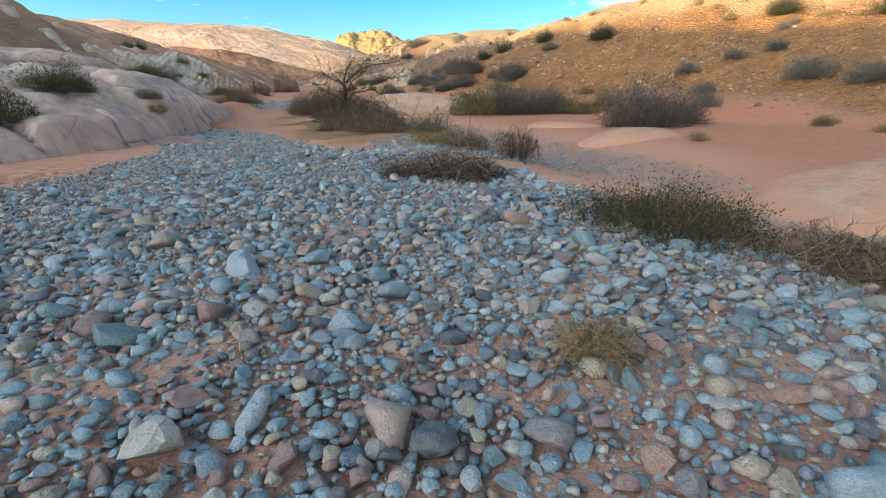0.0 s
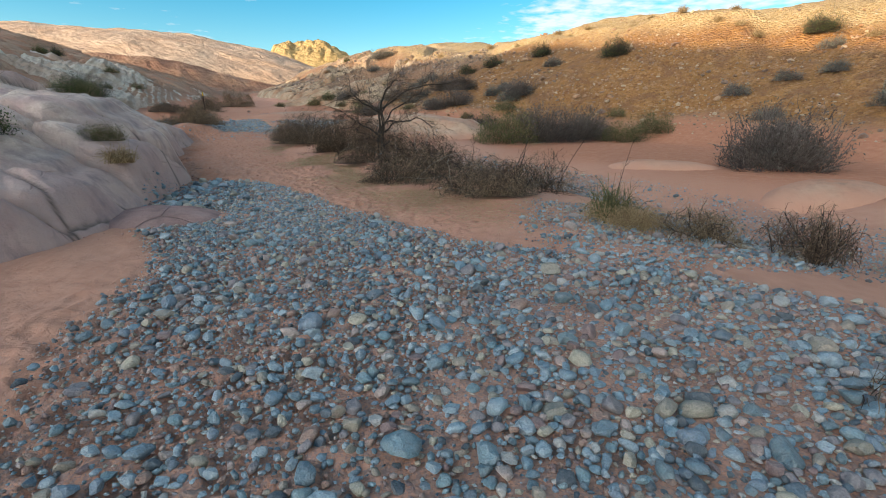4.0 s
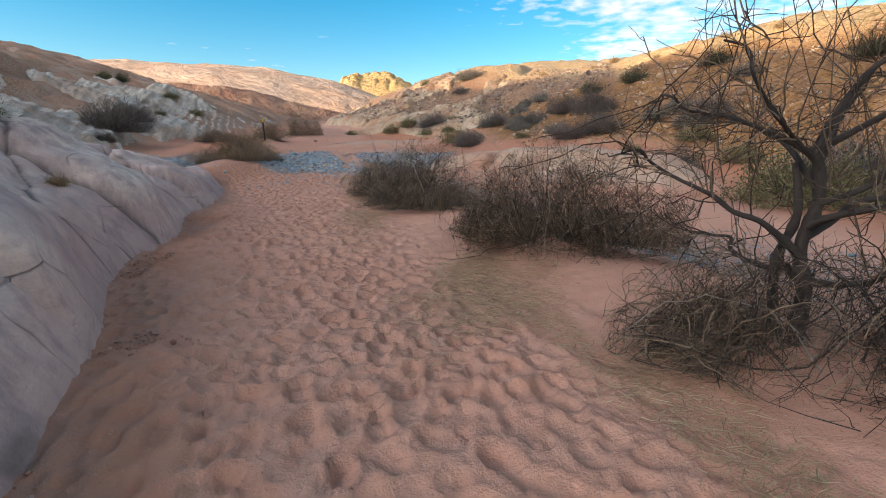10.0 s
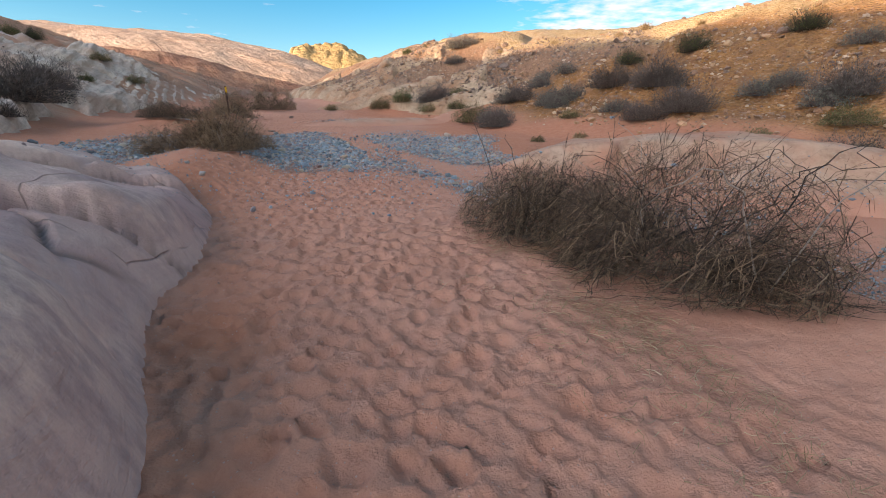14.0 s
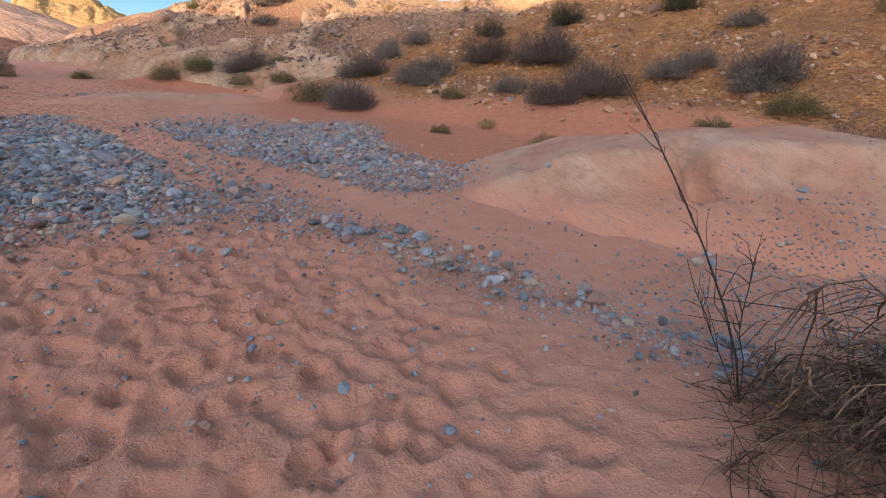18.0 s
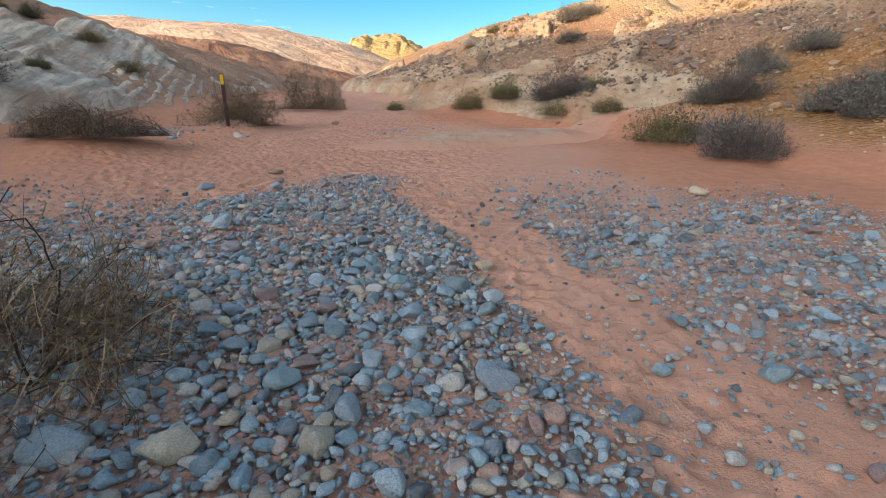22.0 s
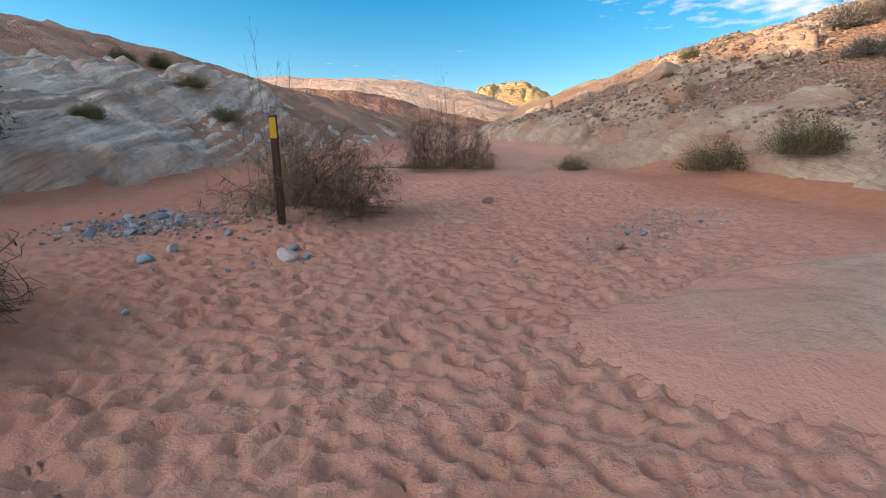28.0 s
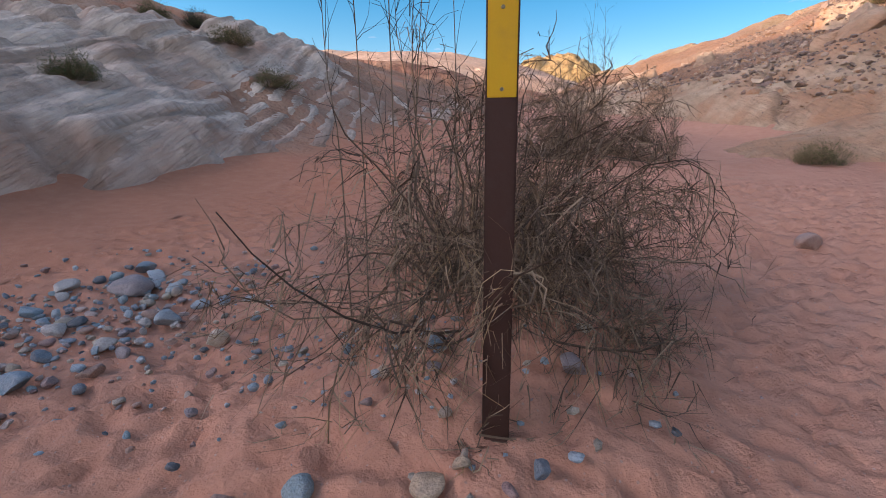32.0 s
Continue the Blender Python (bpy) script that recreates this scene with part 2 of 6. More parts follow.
    crumbs = maths(n, l, "MULTIPLY", span(n, l, tex_cells(n, l, 48.0, "Distance"), 0.0, 0.55, 1.0, 0.0), span(n, l, tex_noise(n, l, 2.4, 4), 0.52, 0.66))
    h = maths(n, l, "ADD", h, maths(n, l, "MULTIPLY", maths(n, l, "MULTIPLY", crumbs, worn), 0.06))
    h = maths(n, l, "ADD", h, maths(n, l, "MULTIPLY", tex_noise(n, l, 26, 5, 0.7), 0.16))
    warp = mix_node(n, l, 0.06, n.new("ShaderNodeNewGeometry").outputs["Position"], tex_colour(n, l, 7.0), "LINEAR_LIGHT")
    scuff = n.new("ShaderNodeTexVoronoi")
    scuff.voronoi_dimensions = "2D"
    scuff.inputs["Scale"].default_value = 8.5
    l.new(warp, scuff.inputs["Vector"])
    h = maths(n, l, "ADD", h, maths(n, l, "MULTIPLY", maths(n, l, "MULTIPLY", scuff.outputs["Distance"], worn), span(n, l, tex_noise(n, l, 1.7, 3), 0.4, 0.6, 0.08, 0.34)))
    bump_to(n, l, b, h, 0.07, 1.0)
    return m


def sandstone(name, light, mid_tone, stain, tilt=(0.9, 0.2, 0.4), scale=0.5, squeeze=9.0, depth=0.03, joints=0.55, grain=60.0, lines=0.3):
    m, n, l, b = shader(name, 0.88)
    beds = strata(n, l, tilt, scale, squeeze)
    broad, mid, fine = tex_noise(n, l, scale * 0.8, 4), tex_noise(n, l, scale * 6, 6, 0.7), tex_noise(n, l, grain, 3)
    col = mix_node(n, l, beds, mid_tone, light)
    col = mix_node(n, l, span(n, l, broad, 0.44, 0.62), col, stain)
    leaf = strata(n, l, tilt, scale * 3.2, squeeze * 1.3)
    col = mix_node(n, l, span(n, l, leaf, 0.0, 0.38, lines, 0.0), col, tuple(c * 0.62 for c in mid_tone))
    col = mix_node(n, l, span(n, l, mid, 0.48, 0.66, 0, 0.6), col, tuple(c * 0.6 for c in mid_tone))
    joint = 0.0
    if joints:
        joint = maths(n, l, "MULTIPLY", cracks(n, l, joints, 0.009), span(n, l, tex_noise(n, l, 1.6 * joints, 2), 0.5, 0.58))
        col = mix_node(n, l, joint, col, tuple(c * 0.6 for c in mid_tone))
    col = mix_node(n, l, 0.3, col, mix_node(n, l, fine, (0.4, 0.4, 0.4), (1.1, 1.1, 1.1)), "MULTIPLY")
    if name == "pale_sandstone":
        # lower face: pink rock tint with shade painted in towards the foot
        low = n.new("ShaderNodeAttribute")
        low.attribute_name = "pink_foot_shade"
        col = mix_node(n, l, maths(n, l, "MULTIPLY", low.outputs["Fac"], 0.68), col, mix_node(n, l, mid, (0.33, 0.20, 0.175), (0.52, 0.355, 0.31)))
        wash = n.new("ShaderNodeMapping")
        wash.inputs["Scale"].default_value = (5.0, 5.0, 0.5)
        l.new(n.new("ShaderNodeNewGeometry").outputs["Position"], wash.inputs["Vector"])
        streak = maths(n, l, "MULTIPLY", span(n, l, tex_noise(n, l, 1.0, 5, 0.7, wash.outputs[0]), 0.46, 0.66), span(n, l, tex_noise(n, l, 0.7, 2), 0.38, 0.56, 0.0, 0.65))
        col = mix_node(n, l, span(n, l, tex_noise(n, l, 2.2, 6, 0.72), 0.44, 0.64, 0.0, 0.45), col, (0.41, 0.315, 0.28))
        col = mix_node(n, l, streak, col, (0.24, 0.17, 0.17))
        seam = n.new("ShaderNodeAttribute")
        seam.attribute_name = "seam"
        col = mix_node(n, l, seam.outputs["Fac"], col, tuple(c * 0.22 for c in mid_tone))
    if name == "cream_sandstone_ledges":
        tone = n.new("ShaderNodeAttribute")
        tone.attribute_name = "bed_tone"
        col = mix_node(n, l, span(n, l, tone.outputs["Fac"], 0.5, 0.95, 0.0, 0.6), col, (0.27, 0.20, 0.14))
        col = mix_node(n, l, span(n, l, tex_noise(n, l, 0.23, 4), 0.54, 0.64, 0.0, 0.5), col, mix_node(n, l, mid, (0.26, 0.14, 0.09), (0.42, 0.26, 0.17)))
    if name == "pink_sandstone_slab":
        sun_or_sand = n.new("ShaderNodeAttribute")
        sun_or_sand.attribute_name = "sandy"
        col = mix_node(n, l, maths(n, l, "MULTIPLY", sun_or_sand.outputs["Fac"], 0.9), col, mix_node(n, l, mid, (0.47, 0.22, 0.14), (0.56, 0.30, 0.20)))
    l.new(col, b.inputs["Base Color"])
    h = maths(n, l, "ADD", maths(n, l, "ADD", maths(n, l, "MULTIPLY", beds, 0.6), maths(n, l, "MULTIPLY", leaf, 1.1 * lines)), maths(n, l, "ADD", maths(n, l, "MULTIPLY", mid, 1.3), maths(n, l, "MULTIPLY", fine, 0.12)))
    if joints:
        h = maths(n, l, "SUBTRACT", h, maths(n, l, "MULTIPLY", joint, 0.5))
    bump_to(n, l, b, h, depth, 1.0)
    return m


def stone_material(name, colours, random_from="island"):
    m, n, l, b = shader(name, 0.52)
    b.inputs["Specular IOR Level"].default_value = 0.42
    if random_from == "island":
        pick = n.new("ShaderNodeNewGeometry").outputs["Random Per Island"]
    else:
        pick = n.new("ShaderNodeObjectInfo").outputs["Random"]
    col = stops(n, l, pick, colours, True)
    mid, fine = tex_noise(n, l, 22, 5), tex_noise(n, l, 120, 3)
    col = mix_node(n, l, span(n, l, mid, 0.35, 0.7, 0.0, 0.55), col, mix_node(n, l, 0.5, col, (0.46, 0.40, 0.35)))
    col = mix_node(n, l, 0.5, col, mix_node(n, l, span(n, l, fine, 0.3, 0.7), (0.35, 0.35, 0.35), (1.25, 1.25, 1.25)), "MULTIPLY")
    l.new(col, b.inputs["Base Color"])
    bump_to(n, l, b, maths(n, l, "ADD", mid, maths(n, l, "MULTIPLY", fine, 0.4)), 0.018, 0.9)
    return m


def plant_material(name, colours, rough=0.85):
    m, n, l, b = shader(name, rough)
    pick = n.new("ShaderNodeNewGeometry").outputs["Random Per Island"]
    col = stops(n, l, pick, colours)
    col = mix_node(n, l, 0.5, col, mix_node(n, l, tex_noise(n, l, 35, 3), (0.5, 0.5, 0.5), (1.25, 1.25, 1.25)), "MULTIPLY")
    l.new(col, b.inputs["Base Color"])
    bump_to(n, l, b, tex_noise(n, l, 120, 4, 0.7), 0.006)
    return m


GROUND = ground_material()
MAUVE_ROCK = sandstone("mauve_sandstone", (0.42, 0.285, 0.25), (0.33, 0.205, 0.18), (0.29, 0.165, 0.14))
CLODS = stone_material("crumbled_sand_crust", ((0.30, 0.115, 0.065), (0.40, 0.17, 0.10), (0.48, 0.225, 0.14)))
PALE_ROCK = sandstone("pale_sandstone", (0.84, 0.68, 0.545), (0.56, 0.41, 0.34), (0.45, 0.30, 0.265), (0.35, 0.25, 0.9), 0.6, 5.0, 0.03, 0.8, 60.0, 0.26)
LEDGE_ROCK = sandstone("cream_sandstone_ledges", (0.80, 0.72, 0.60), (0.58, 0.49, 0.40), (0.52, 0.38, 0.29), (0.433, -0.54, 0.0), 0.4, 6.0, 0.08, 0.0, 40.0, 0.7)
TAN_ROCK = sandstone("tan_sandstone_outcrop", (0.62, 0.47, 0.32), (0.48, 0.335, 0.215), (0.46, 0.26, 0.15), (0.3, 0.2, 0.2), 0.5, 5.0, 0.10, 0.0, 40.0, 0.35)
PINK_ROCK = sandstone("pink_sandstone_slab", (0.54, 0.39, 0.275), (0.46, 0.285, 0.19), (0.46, 0.225, 0.14), (0.4, 0.2, 0.3), 0.7, 3.0, 0.03, 0.0, 60.0, 0.35)
DOME_ROCK = sandstone("distant_pale_sandstone", (0.76, 0.54, 0.385), (0.62, 0.41, 0.285), (0.64, 0.40, 0.26), (0.15, 0.3, 0.0), 0.02, 7.0, 3.0, 0.02, 0.5)
PEAK_ROCK = sandstone("distant_yellow_sandstone", (0.66, 0.45, 0.20), (0.52, 0.325, 0.125), (0.60, 0.40, 0.18), (0.1, 0.2, 0.0), 0.02, 4.0, 4.0, 0.03, 0.5)
RED_ROCK = sandstone("distant_red_sandstone", (0.44, 0.23, 0.145), (0.33, 0.15, 0.09), (0.50, 0.29, 0.18), (0.2, 0.5, 0.0), 0.12, 7.0, 0.8, 0.15, 2.0)
BLUES = ((0.145, 0.216, 0.251), (0.176, 0.282, 0.334), (0.066, 0.092, 0.110), (0.264, 0.361, 0.405), (0.167, 0.264, 0.290), (0.414, 0.317, 0.273), (0.194, 0.299, 0.334), (0.185, 0.246, 0.295), (0.440, 0.387, 0.290), (0.106, 0.154, 0.189), (0.326, 0.396, 0.422), (0.334, 0.198, 0.145), (0.176, 0.264, 0.317), (0.290, 0.370, 0.405), (0.220, 0.194, 0.198), (0.123, 0.194, 0.220), (0.414, 0.396, 0.361), (0.238, 0.150, 0.136), (0.352, 0.290, 0.220), (0.282, 0.251, 0.194))
PEBBLES = stone_material("mixed_wash_pebbles", BLUES)
COBBLES = stone_material("wash_cobbles", BLUES, "object")
DARK_RUBBLE = stone_material("dark_scree", ((0.20, 0.115, 0.072), (0.13, 0.08, 0.055), (0.28, 0.175, 0.11), (0.17, 0.105, 0.07), (0.38, 0.26, 0.17)))
RUBBLE = stone_material("brown_hill_rubble", ((0.36, 0.18, 0.08), (0.27, 0.135, 0.065), (0.45, 0.26, 0.125), (0.20, 0.11, 0.07), (0.40, 0.21, 0.10), (0.54, 0.39, 0.25)))
BROWN_STONE = stone_material("brown_sandy_stone", ((0.30, 0.20, 0.145), (0.25, 0.17, 0.125)), "object")
PALE_STONE = stone_material("pale_pink_stone", ((0.60, 0.50, 0.45), (0.56, 0.45, 0.40)), "object")
TAN_STONE = stone_material("tan_sandstone_cobble", ((0.50, 0.37, 0.25), (0.46, 0.33, 0.21), (0.52, 0.42, 0.31)), "object")
DEAD = plant_material("weathered_dead_twigs", ((0.036, 0.023, 0.016), (0.080, 0.051, 0.034), (0.144, 0.094, 0.059), (0.320, 0.228, 0.148)))
DUSK = plant_material("dusky_shrub_leaves", ((0.05, 0.042, 0.034), (0.086, 0.073, 0.06), (0.125, 0.107, 0.088), (0.165, 0.143, 0.118)))
DRY = plant_material("dry_tan_twigs", ((0.07, 0.045, 0.029), (0.15, 0.10, 0.06), (0.26, 0.175, 0.10), (0.44, 0.315, 0.19)))
STRAW = plant_material("straw_litter", ((0.22, 0.14, 0.07), (0.36, 0.245, 0.125), (0.50, 0.365, 0.205)))
LITTER = plant_material("trampled_straw", ((0.24, 0.17, 0.09), (0.42, 0.32, 0.17), (0.32, 0.225, 0.12), (0.54, 0.43, 0.26)))
FEATHERY = plant_material("feathery_tan_twigs", ((0.075, 0.05, 0.033), (0.145, 0.10, 0.065), (0.225, 0.158, 0.10), (0.38, 0.28, 0.18)))
BLEACHED = plant_material("bleached_dead_wood", ((0.26, 0.22, 0.18), (0.38, 0.33, 0.27)))
BARK = plant_material("dark_dead_bark", ((0.042, 0.032, 0.026), (0.062, 0.048, 0.038)))
OLIVE = plant_material("olive_leaves", ((0.072, 0.075, 0.028), (0.125, 0.122, 0.045), (0.175, 0.165, 0.072)))
GREEN = plant_material("green_leaves", ((0.045, 0.065, 0.02), (0.08, 0.105, 0.033), (0.135, 0.15, 0.06)))
MAT_GREEN = plant_material("dark_mat_leaves", ((0.03, 0.038, 0.012), (0.06, 0.07, 0.022), (0.11, 0.10, 0.04)))
SAGE = plant_material("grey_shrub_leaves", ((0.115, 0.115, 0.095), (0.18, 0.18, 0.15), (0.26, 0.25, 0.205)))
VIOLET = plant_material("grey_brown_twigs", ((0.065, 0.05, 0.043), (0.115, 0.09, 0.078), (0.155, 0.126, 0.11), (0.22, 0.18, 0.155)))


SHADE_SHOULDER = 5.5


# ---- the lie of the land: one height function for the whole wash ----
def lattice(ix, iy, seed):
    n = (ix * 374761393 + iy * 668265263 + seed * 1274126177) & 0xFFFFFFFF
    n = ((n ^ (n >> 13)) * 1274126177) & 0xFFFFFFFF
    return ((n ^ (n >> 16)) & 0xFFFF) / 65535.0


def vnoise(x, y, seed=0):
    """Value noise from 0 to 1, one cell to a metre."""
    x, y = np.asarray(x, float), np.asarray(y, float)
    ix, iy = np.floor(x).astype(np.int64), np.floor(y).astype(np.int64)
    fx, fy = x - ix, y - iy
    fx, fy = fx * fx * (3 - 2 * fx), fy * fy * (3 - 2 * fy)
    a, b = lattice(ix, iy, seed), lattice(ix + 1, iy, seed)
    c, d = lattice(ix, iy + 1, seed), lattice(ix + 1, iy + 1, seed)
    return (a * (1 - fx) + b * fx) * (1 - fy) + (c * (1 - fx) + d * fx) * fy


def fbm(x, y, seed=0, octaves=4):
    """Layered noise from -1 to 1."""
    total, amp, norm = 0.0, 1.0, 0.0
    for k in range(octaves):
        total = total + amp * (2 * vnoise(x * 2**k, y * 2**k, seed + 17 * k) - 1)
        norm += amp
        amp *= 0.5
    return total / norm


def ramp(v, lo, hi):
    f = np.clip((np.asarray(v, float) - lo) / (hi - lo), 0, 1)
    return f * f * (3 - 2 * f)


def line(y, ys, xs):
    """A smooth line through a few stations along the wash."""
    y = np.asarray(y, float)
    return sum(np.interp(y + s, ys, xs) for s in (-1.2, -0.6, 0, 0.6, 1.2)) / 5


def bed(y):
    return line(y, (-300, -5, 0, 4, 12, 16, 20, 25.4, 31, 34, 42, 46.6, 50.6, 60, 80, 120, 300), (-9, -0.28, 0.0, 0.18, 0.58, 0.7, 0.87, 1.17, 1.62, 1.84, 2.4, 2.7, 3.2, 4.2, 5.4, 7.5, 12))


def left_foot(y):
    return line(y, (-60, 0, 8, 13, 17, 20, 23, 26, 29, 33, 38, 44, 50, 60, 90), (-14, -9, -7.9, -7.5, -9.0, -10.3, -11.6, -13.2, -15.8, -18.5, -20.5, -22, -21, -22, -26))


def right_foot(y):
    return line(y, (-60, 0, 10, 20, 25, 31, 37, 42, 50, 58, 66, 80, 120), (24, 15, 12, 8, 5.0, -0.8, -3.6, -5.4, -9.8, -15.0, -18.6, -23, -35))


def channel(x, y):
    """The lower side wash to the right of the thickets, 0 to 1."""
    middle = line(y, (-20, 0, 4, 10, 15, 20, 24, 27), (7.5, 5.0, 4.1, 2.6, 1.0, -1.6, -4.2, -6.5))
    return np.exp(-((x - middle) / 1.55) ** 2) * (1 - ramp(y, 23.5, 27.5))


def footprints(x, y, seed=3, size=0.19):
    """Overlapping prints in dry sand: pits below zero, pushed-up rims above it; a later print cuts into an earlier one."""
    x, y = 0.85 * x + 0.53 * y + 0.25 * fbm(x * 0.5, y * 0.5, seed, 2), 0.85 * y - 0.53 * x + 0.25 * fbm(x * 0.5 + 9, y * 0.5, seed, 2)
    gx, gy = np.floor(x / size).astype(np.int64), np.floor(y / size).astype(np.int64)
    pit, rim, last = np.zeros_like(x), np.zeros_like(x), np.full_like(x, -1.0)
    for i in (-1, 0, 1):
        for j in (-1, 0, 1):
            cx, cy = gx + i, gy + j
            px = (cx + 0.05 + 0.9 * lattice(cx, cy, seed)) * size
            py = (cy + 0.05 + 0.9 * lattice(cx, cy, seed + 1)) * size
            turn = -0.2 + 2.6 * (lattice(cx, cy, seed + 2) - 0.5)
            big = 0.75 + 0.5 * lattice(cx, cy, seed + 5)
            c, s = np.cos(turn), np.sin(turn)
            u, v = (c * (x - px) + s * (y - py)) / (0.40 * size * big), (-s * (x - px) + c * (y - py)) / (0.62 * size * big)
            d = np.sqrt(u * u * (1 + 0.25 * v) + v * v)
            strength = 0.35 + 0.65 * lattice(cx, cy, seed + 3)
            order = lattice(cx, cy, seed + 4)
            newer = (d < 1) & (order > last)
            pit = np.where(newer, -strength * (1 - d**4) * (1 + 0.3 * v), pit)
            last = np.where(newer, order, last)
            rim = np.maximum(rim, 0.34 * strength * np.exp(-(((d - 1.08) / 0.15) ** 2)))
    return pit + rim * np.where(last >= 0, 0.6, 1.0)


def trodden(x, y):
    """Where feet have churned the sand, 0 to 1."""
    middle = line(y, (0, 6, 10, 14, 18, 22, 27, 33, 38, 44, 52), (-5.2, -5.2, -3.3, -5.2, -7.0, -8.9, -9.6, -11.5, -13.2, -14.5, -14.8))
    wide = line(y, (0, 8, 12, 25, 30, 36, 42, 52), (1.4, 1.5, 1.6, 1.9, 2.0, 3.0, 5.6, 7.0))
    return np.exp(-((x - middle) / wide) ** 4)


def hill_left(d, y):
    """Rise over the wash at d metres beyond the left foot."""
    slope = line(y, (-60, 0, 20, 40, 60, 84, 100), (0.30, 0.30, 0.30, 0.30, 0.30, 0.30, 0.12))
    top = line(y, (-80, 0, 70, 88, 105, 130), (40, 36, 34, 30, 10, 5))
    dd = np.minimum(d, top)
    return np.where(d > 0, 0.75 * ramp(d, 0, 4.5) + slope * np.maximum(dd - 2.5, 0) + 0.09 * np.clip(d - top, 0, 200), 0)


def hill_right(e):
    rise = 0.27 * np.clip(e, 0, 4) + 0.455 * np.clip(e - 4, 0, 10.5)
    return rise + 0.10 * np.clip(e - 14.5, 0, 8) - 0.03 * np.clip(e - 25, 0, 100)


def land(x, y, fine=True):
    x, y = np.asarray(x, float), np.asarray(y, float)
    d, e = left_foot(y) - x, x - right_foot(y)
    z = bed(y) + hill_left(d, y) + hill_right(e)
    z = z - 0.38 * channel(x, y)
    # unseen high shoulder added to the west, sized to keep the wash in shade
    z = z + SHADE_SHOULDER * np.exp(-((x + 44) / 11) ** 2) * (1 - ramp(y, 44, 51)) * line(y, (-120, -60, -30, -10, 3, 15, 26, 40, 49), (1.3, 1.3, 1.0, 0.90, 0.86, 0.70, 0.70, 0.95, 0.85))
    # the crest of the right hill sags towards its far end and swells before it
    z = z - 1.0 * np.exp(-((x - 5) / 8) ** 2 - ((y - 53) / 8) ** 2) * ramp(e, 3, 10) + 0.55 * np.exp(-((x - 14.5) / 5) ** 2 - ((y - 40.5) / 6) ** 2)
    # banked sand under the thickets on the right of the path
    bank = line(y, (5, 9, 12, 16, 20, 23.5, 26), (0.6, -0.4, -1.6, -3.0, -4.6, -6.1, -7.0))
    z = z + 0.16 * np.exp(-((x - bank) / 0.9) ** 2) * ramp(y, 8, 12) * (1 - ramp(y, 23, 26))
    # bank under the dry bush beside the far gravel, and the mound at the post
    z = z + 0.38 * np.exp(-((x + 12.4) / 1.3) ** 2 - ((y - 28.6) / 1.5) ** 2)
    z = z + 0.34 * np.exp(-((x + 11.9) / 0.8) ** 2 - ((y - 26.4) / 1.6) ** 2)
    z = z + 0.42 * np.exp(-((x + 17.6) / 1.4) ** 2 - ((y - 38.3) / 1.9) ** 2)
    z = z + 0.37 * np.exp(-((x + 16.6) / 0.9) ** 2 - ((y - 43.1) / 1.0) ** 2)
    # gravel bar
    z = z + 0.12 * np.exp(-((x + 1.6) / 2.4) ** 2) * (1 - ramp(y, 5, 11)) * ramp(y, -8, -2)
    z = z + 0.05 * fbm(x * 0.45, y * 0.45, 5, 3)
    hills = ramp(d, 0.5, 8) + ramp(e, 1, 8)
    z = z + hills * (0.55 * fbm(x * 0.11, y * 0.11, 9, 4) + 0.16 * fbm(x * 0.6, y * 0.6, 23, 3))
    # bedded ledges on the left hillside
    lay = 0.55 * x + 0.35 * y + 4.0 * z + 1.6 * fbm(x * 0.09, y * 0.09, 41, 3)
    step = lay * 0.45
    step = step - np.floor(step)
    ledges = ramp(d, 1.5, 6) * (1 - ramp(d, 28, 40))
    z = z + ledges * 0.15 * (ramp(step, 0.0, 0.82) - ramp(step, 0.82, 1.0) - 0.3)
    gap, lump = blocks(x + 0.5 * y + 1.2 * fbm(x * 0.3, y * 0.3, 161, 2), 0.9 * y - 0.4 * x + 1.2 * fbm(x * 0.3 + 4, y * 0.3, 163, 2), 4.2, 2.1, 165)
    z = z + ledges * (0.5 * lump - 0.2 - 0.3 * np.exp(-((gap / 0.12) ** 2)))
    gully = np.abs(fbm(x * 0.16, y * 0.10, 77, 3))
    z = z - ramp(e, 3, 9) * 0.5 * np.exp(-(gully / 0.12) ** 2)
    if fine:
        flat = (1 - ramp(d, -0.4, 1.0)) * (1 - ramp(e, -2.0, 1.0)) * (1 - 0.8 * channel(x, y))
        worn = trodden(x, y) * (1 - 0.7 * ramp(gravel_far(x, y), 0.03, 0.4))
        z = z + flat * (0.006 + 0.056 * worn) * footprints(x, y) + flat * worn * 0.016 * footprints(0.8 * x - 0.6 * y + 7, 0.8 * y + 0.6 * x, 31, 0.14)
        z = z + flat * 0.022 * fbm(x * 2.6, y * 2.6, 61, 3) + flat * 0.006 * fbm(x * 8, y * 8, 67, 2)
        z = z + hills * 0.07 * fbm(x * 2.4, y * 2.4, 71, 3)
    return z


def blocks(u, v, long, wide, seed):
    """Jointed blocks: the distance to the nearest joint, and each block's own lift from 0 to 1."""
    u, v = u / long, v / wide
    iu, iv = np.floor(u).astype(np.int64), np.floor(v).astype(np.int64)
    first, second, lift = np.full_like(u, 9.0), np.full_like(u, 9.0), np.zeros_like(u)
    for i in (-1, 0, 1):
        for j in (-1, 0, 1):
            cu, cv = iu + i, iv + j
            d = np.hypot(u - cu - lattice(cu, cv, seed), v - cv - lattice(cu, cv, seed + 1))
            nearer = d < first
            second = np.where(nearer, first, np.minimum(second, d))
            lift = np.where(nearer, lattice(cu, cv, seed + 2), lift)
            first = np.where(nearer, d, first)
    return second - first, lift


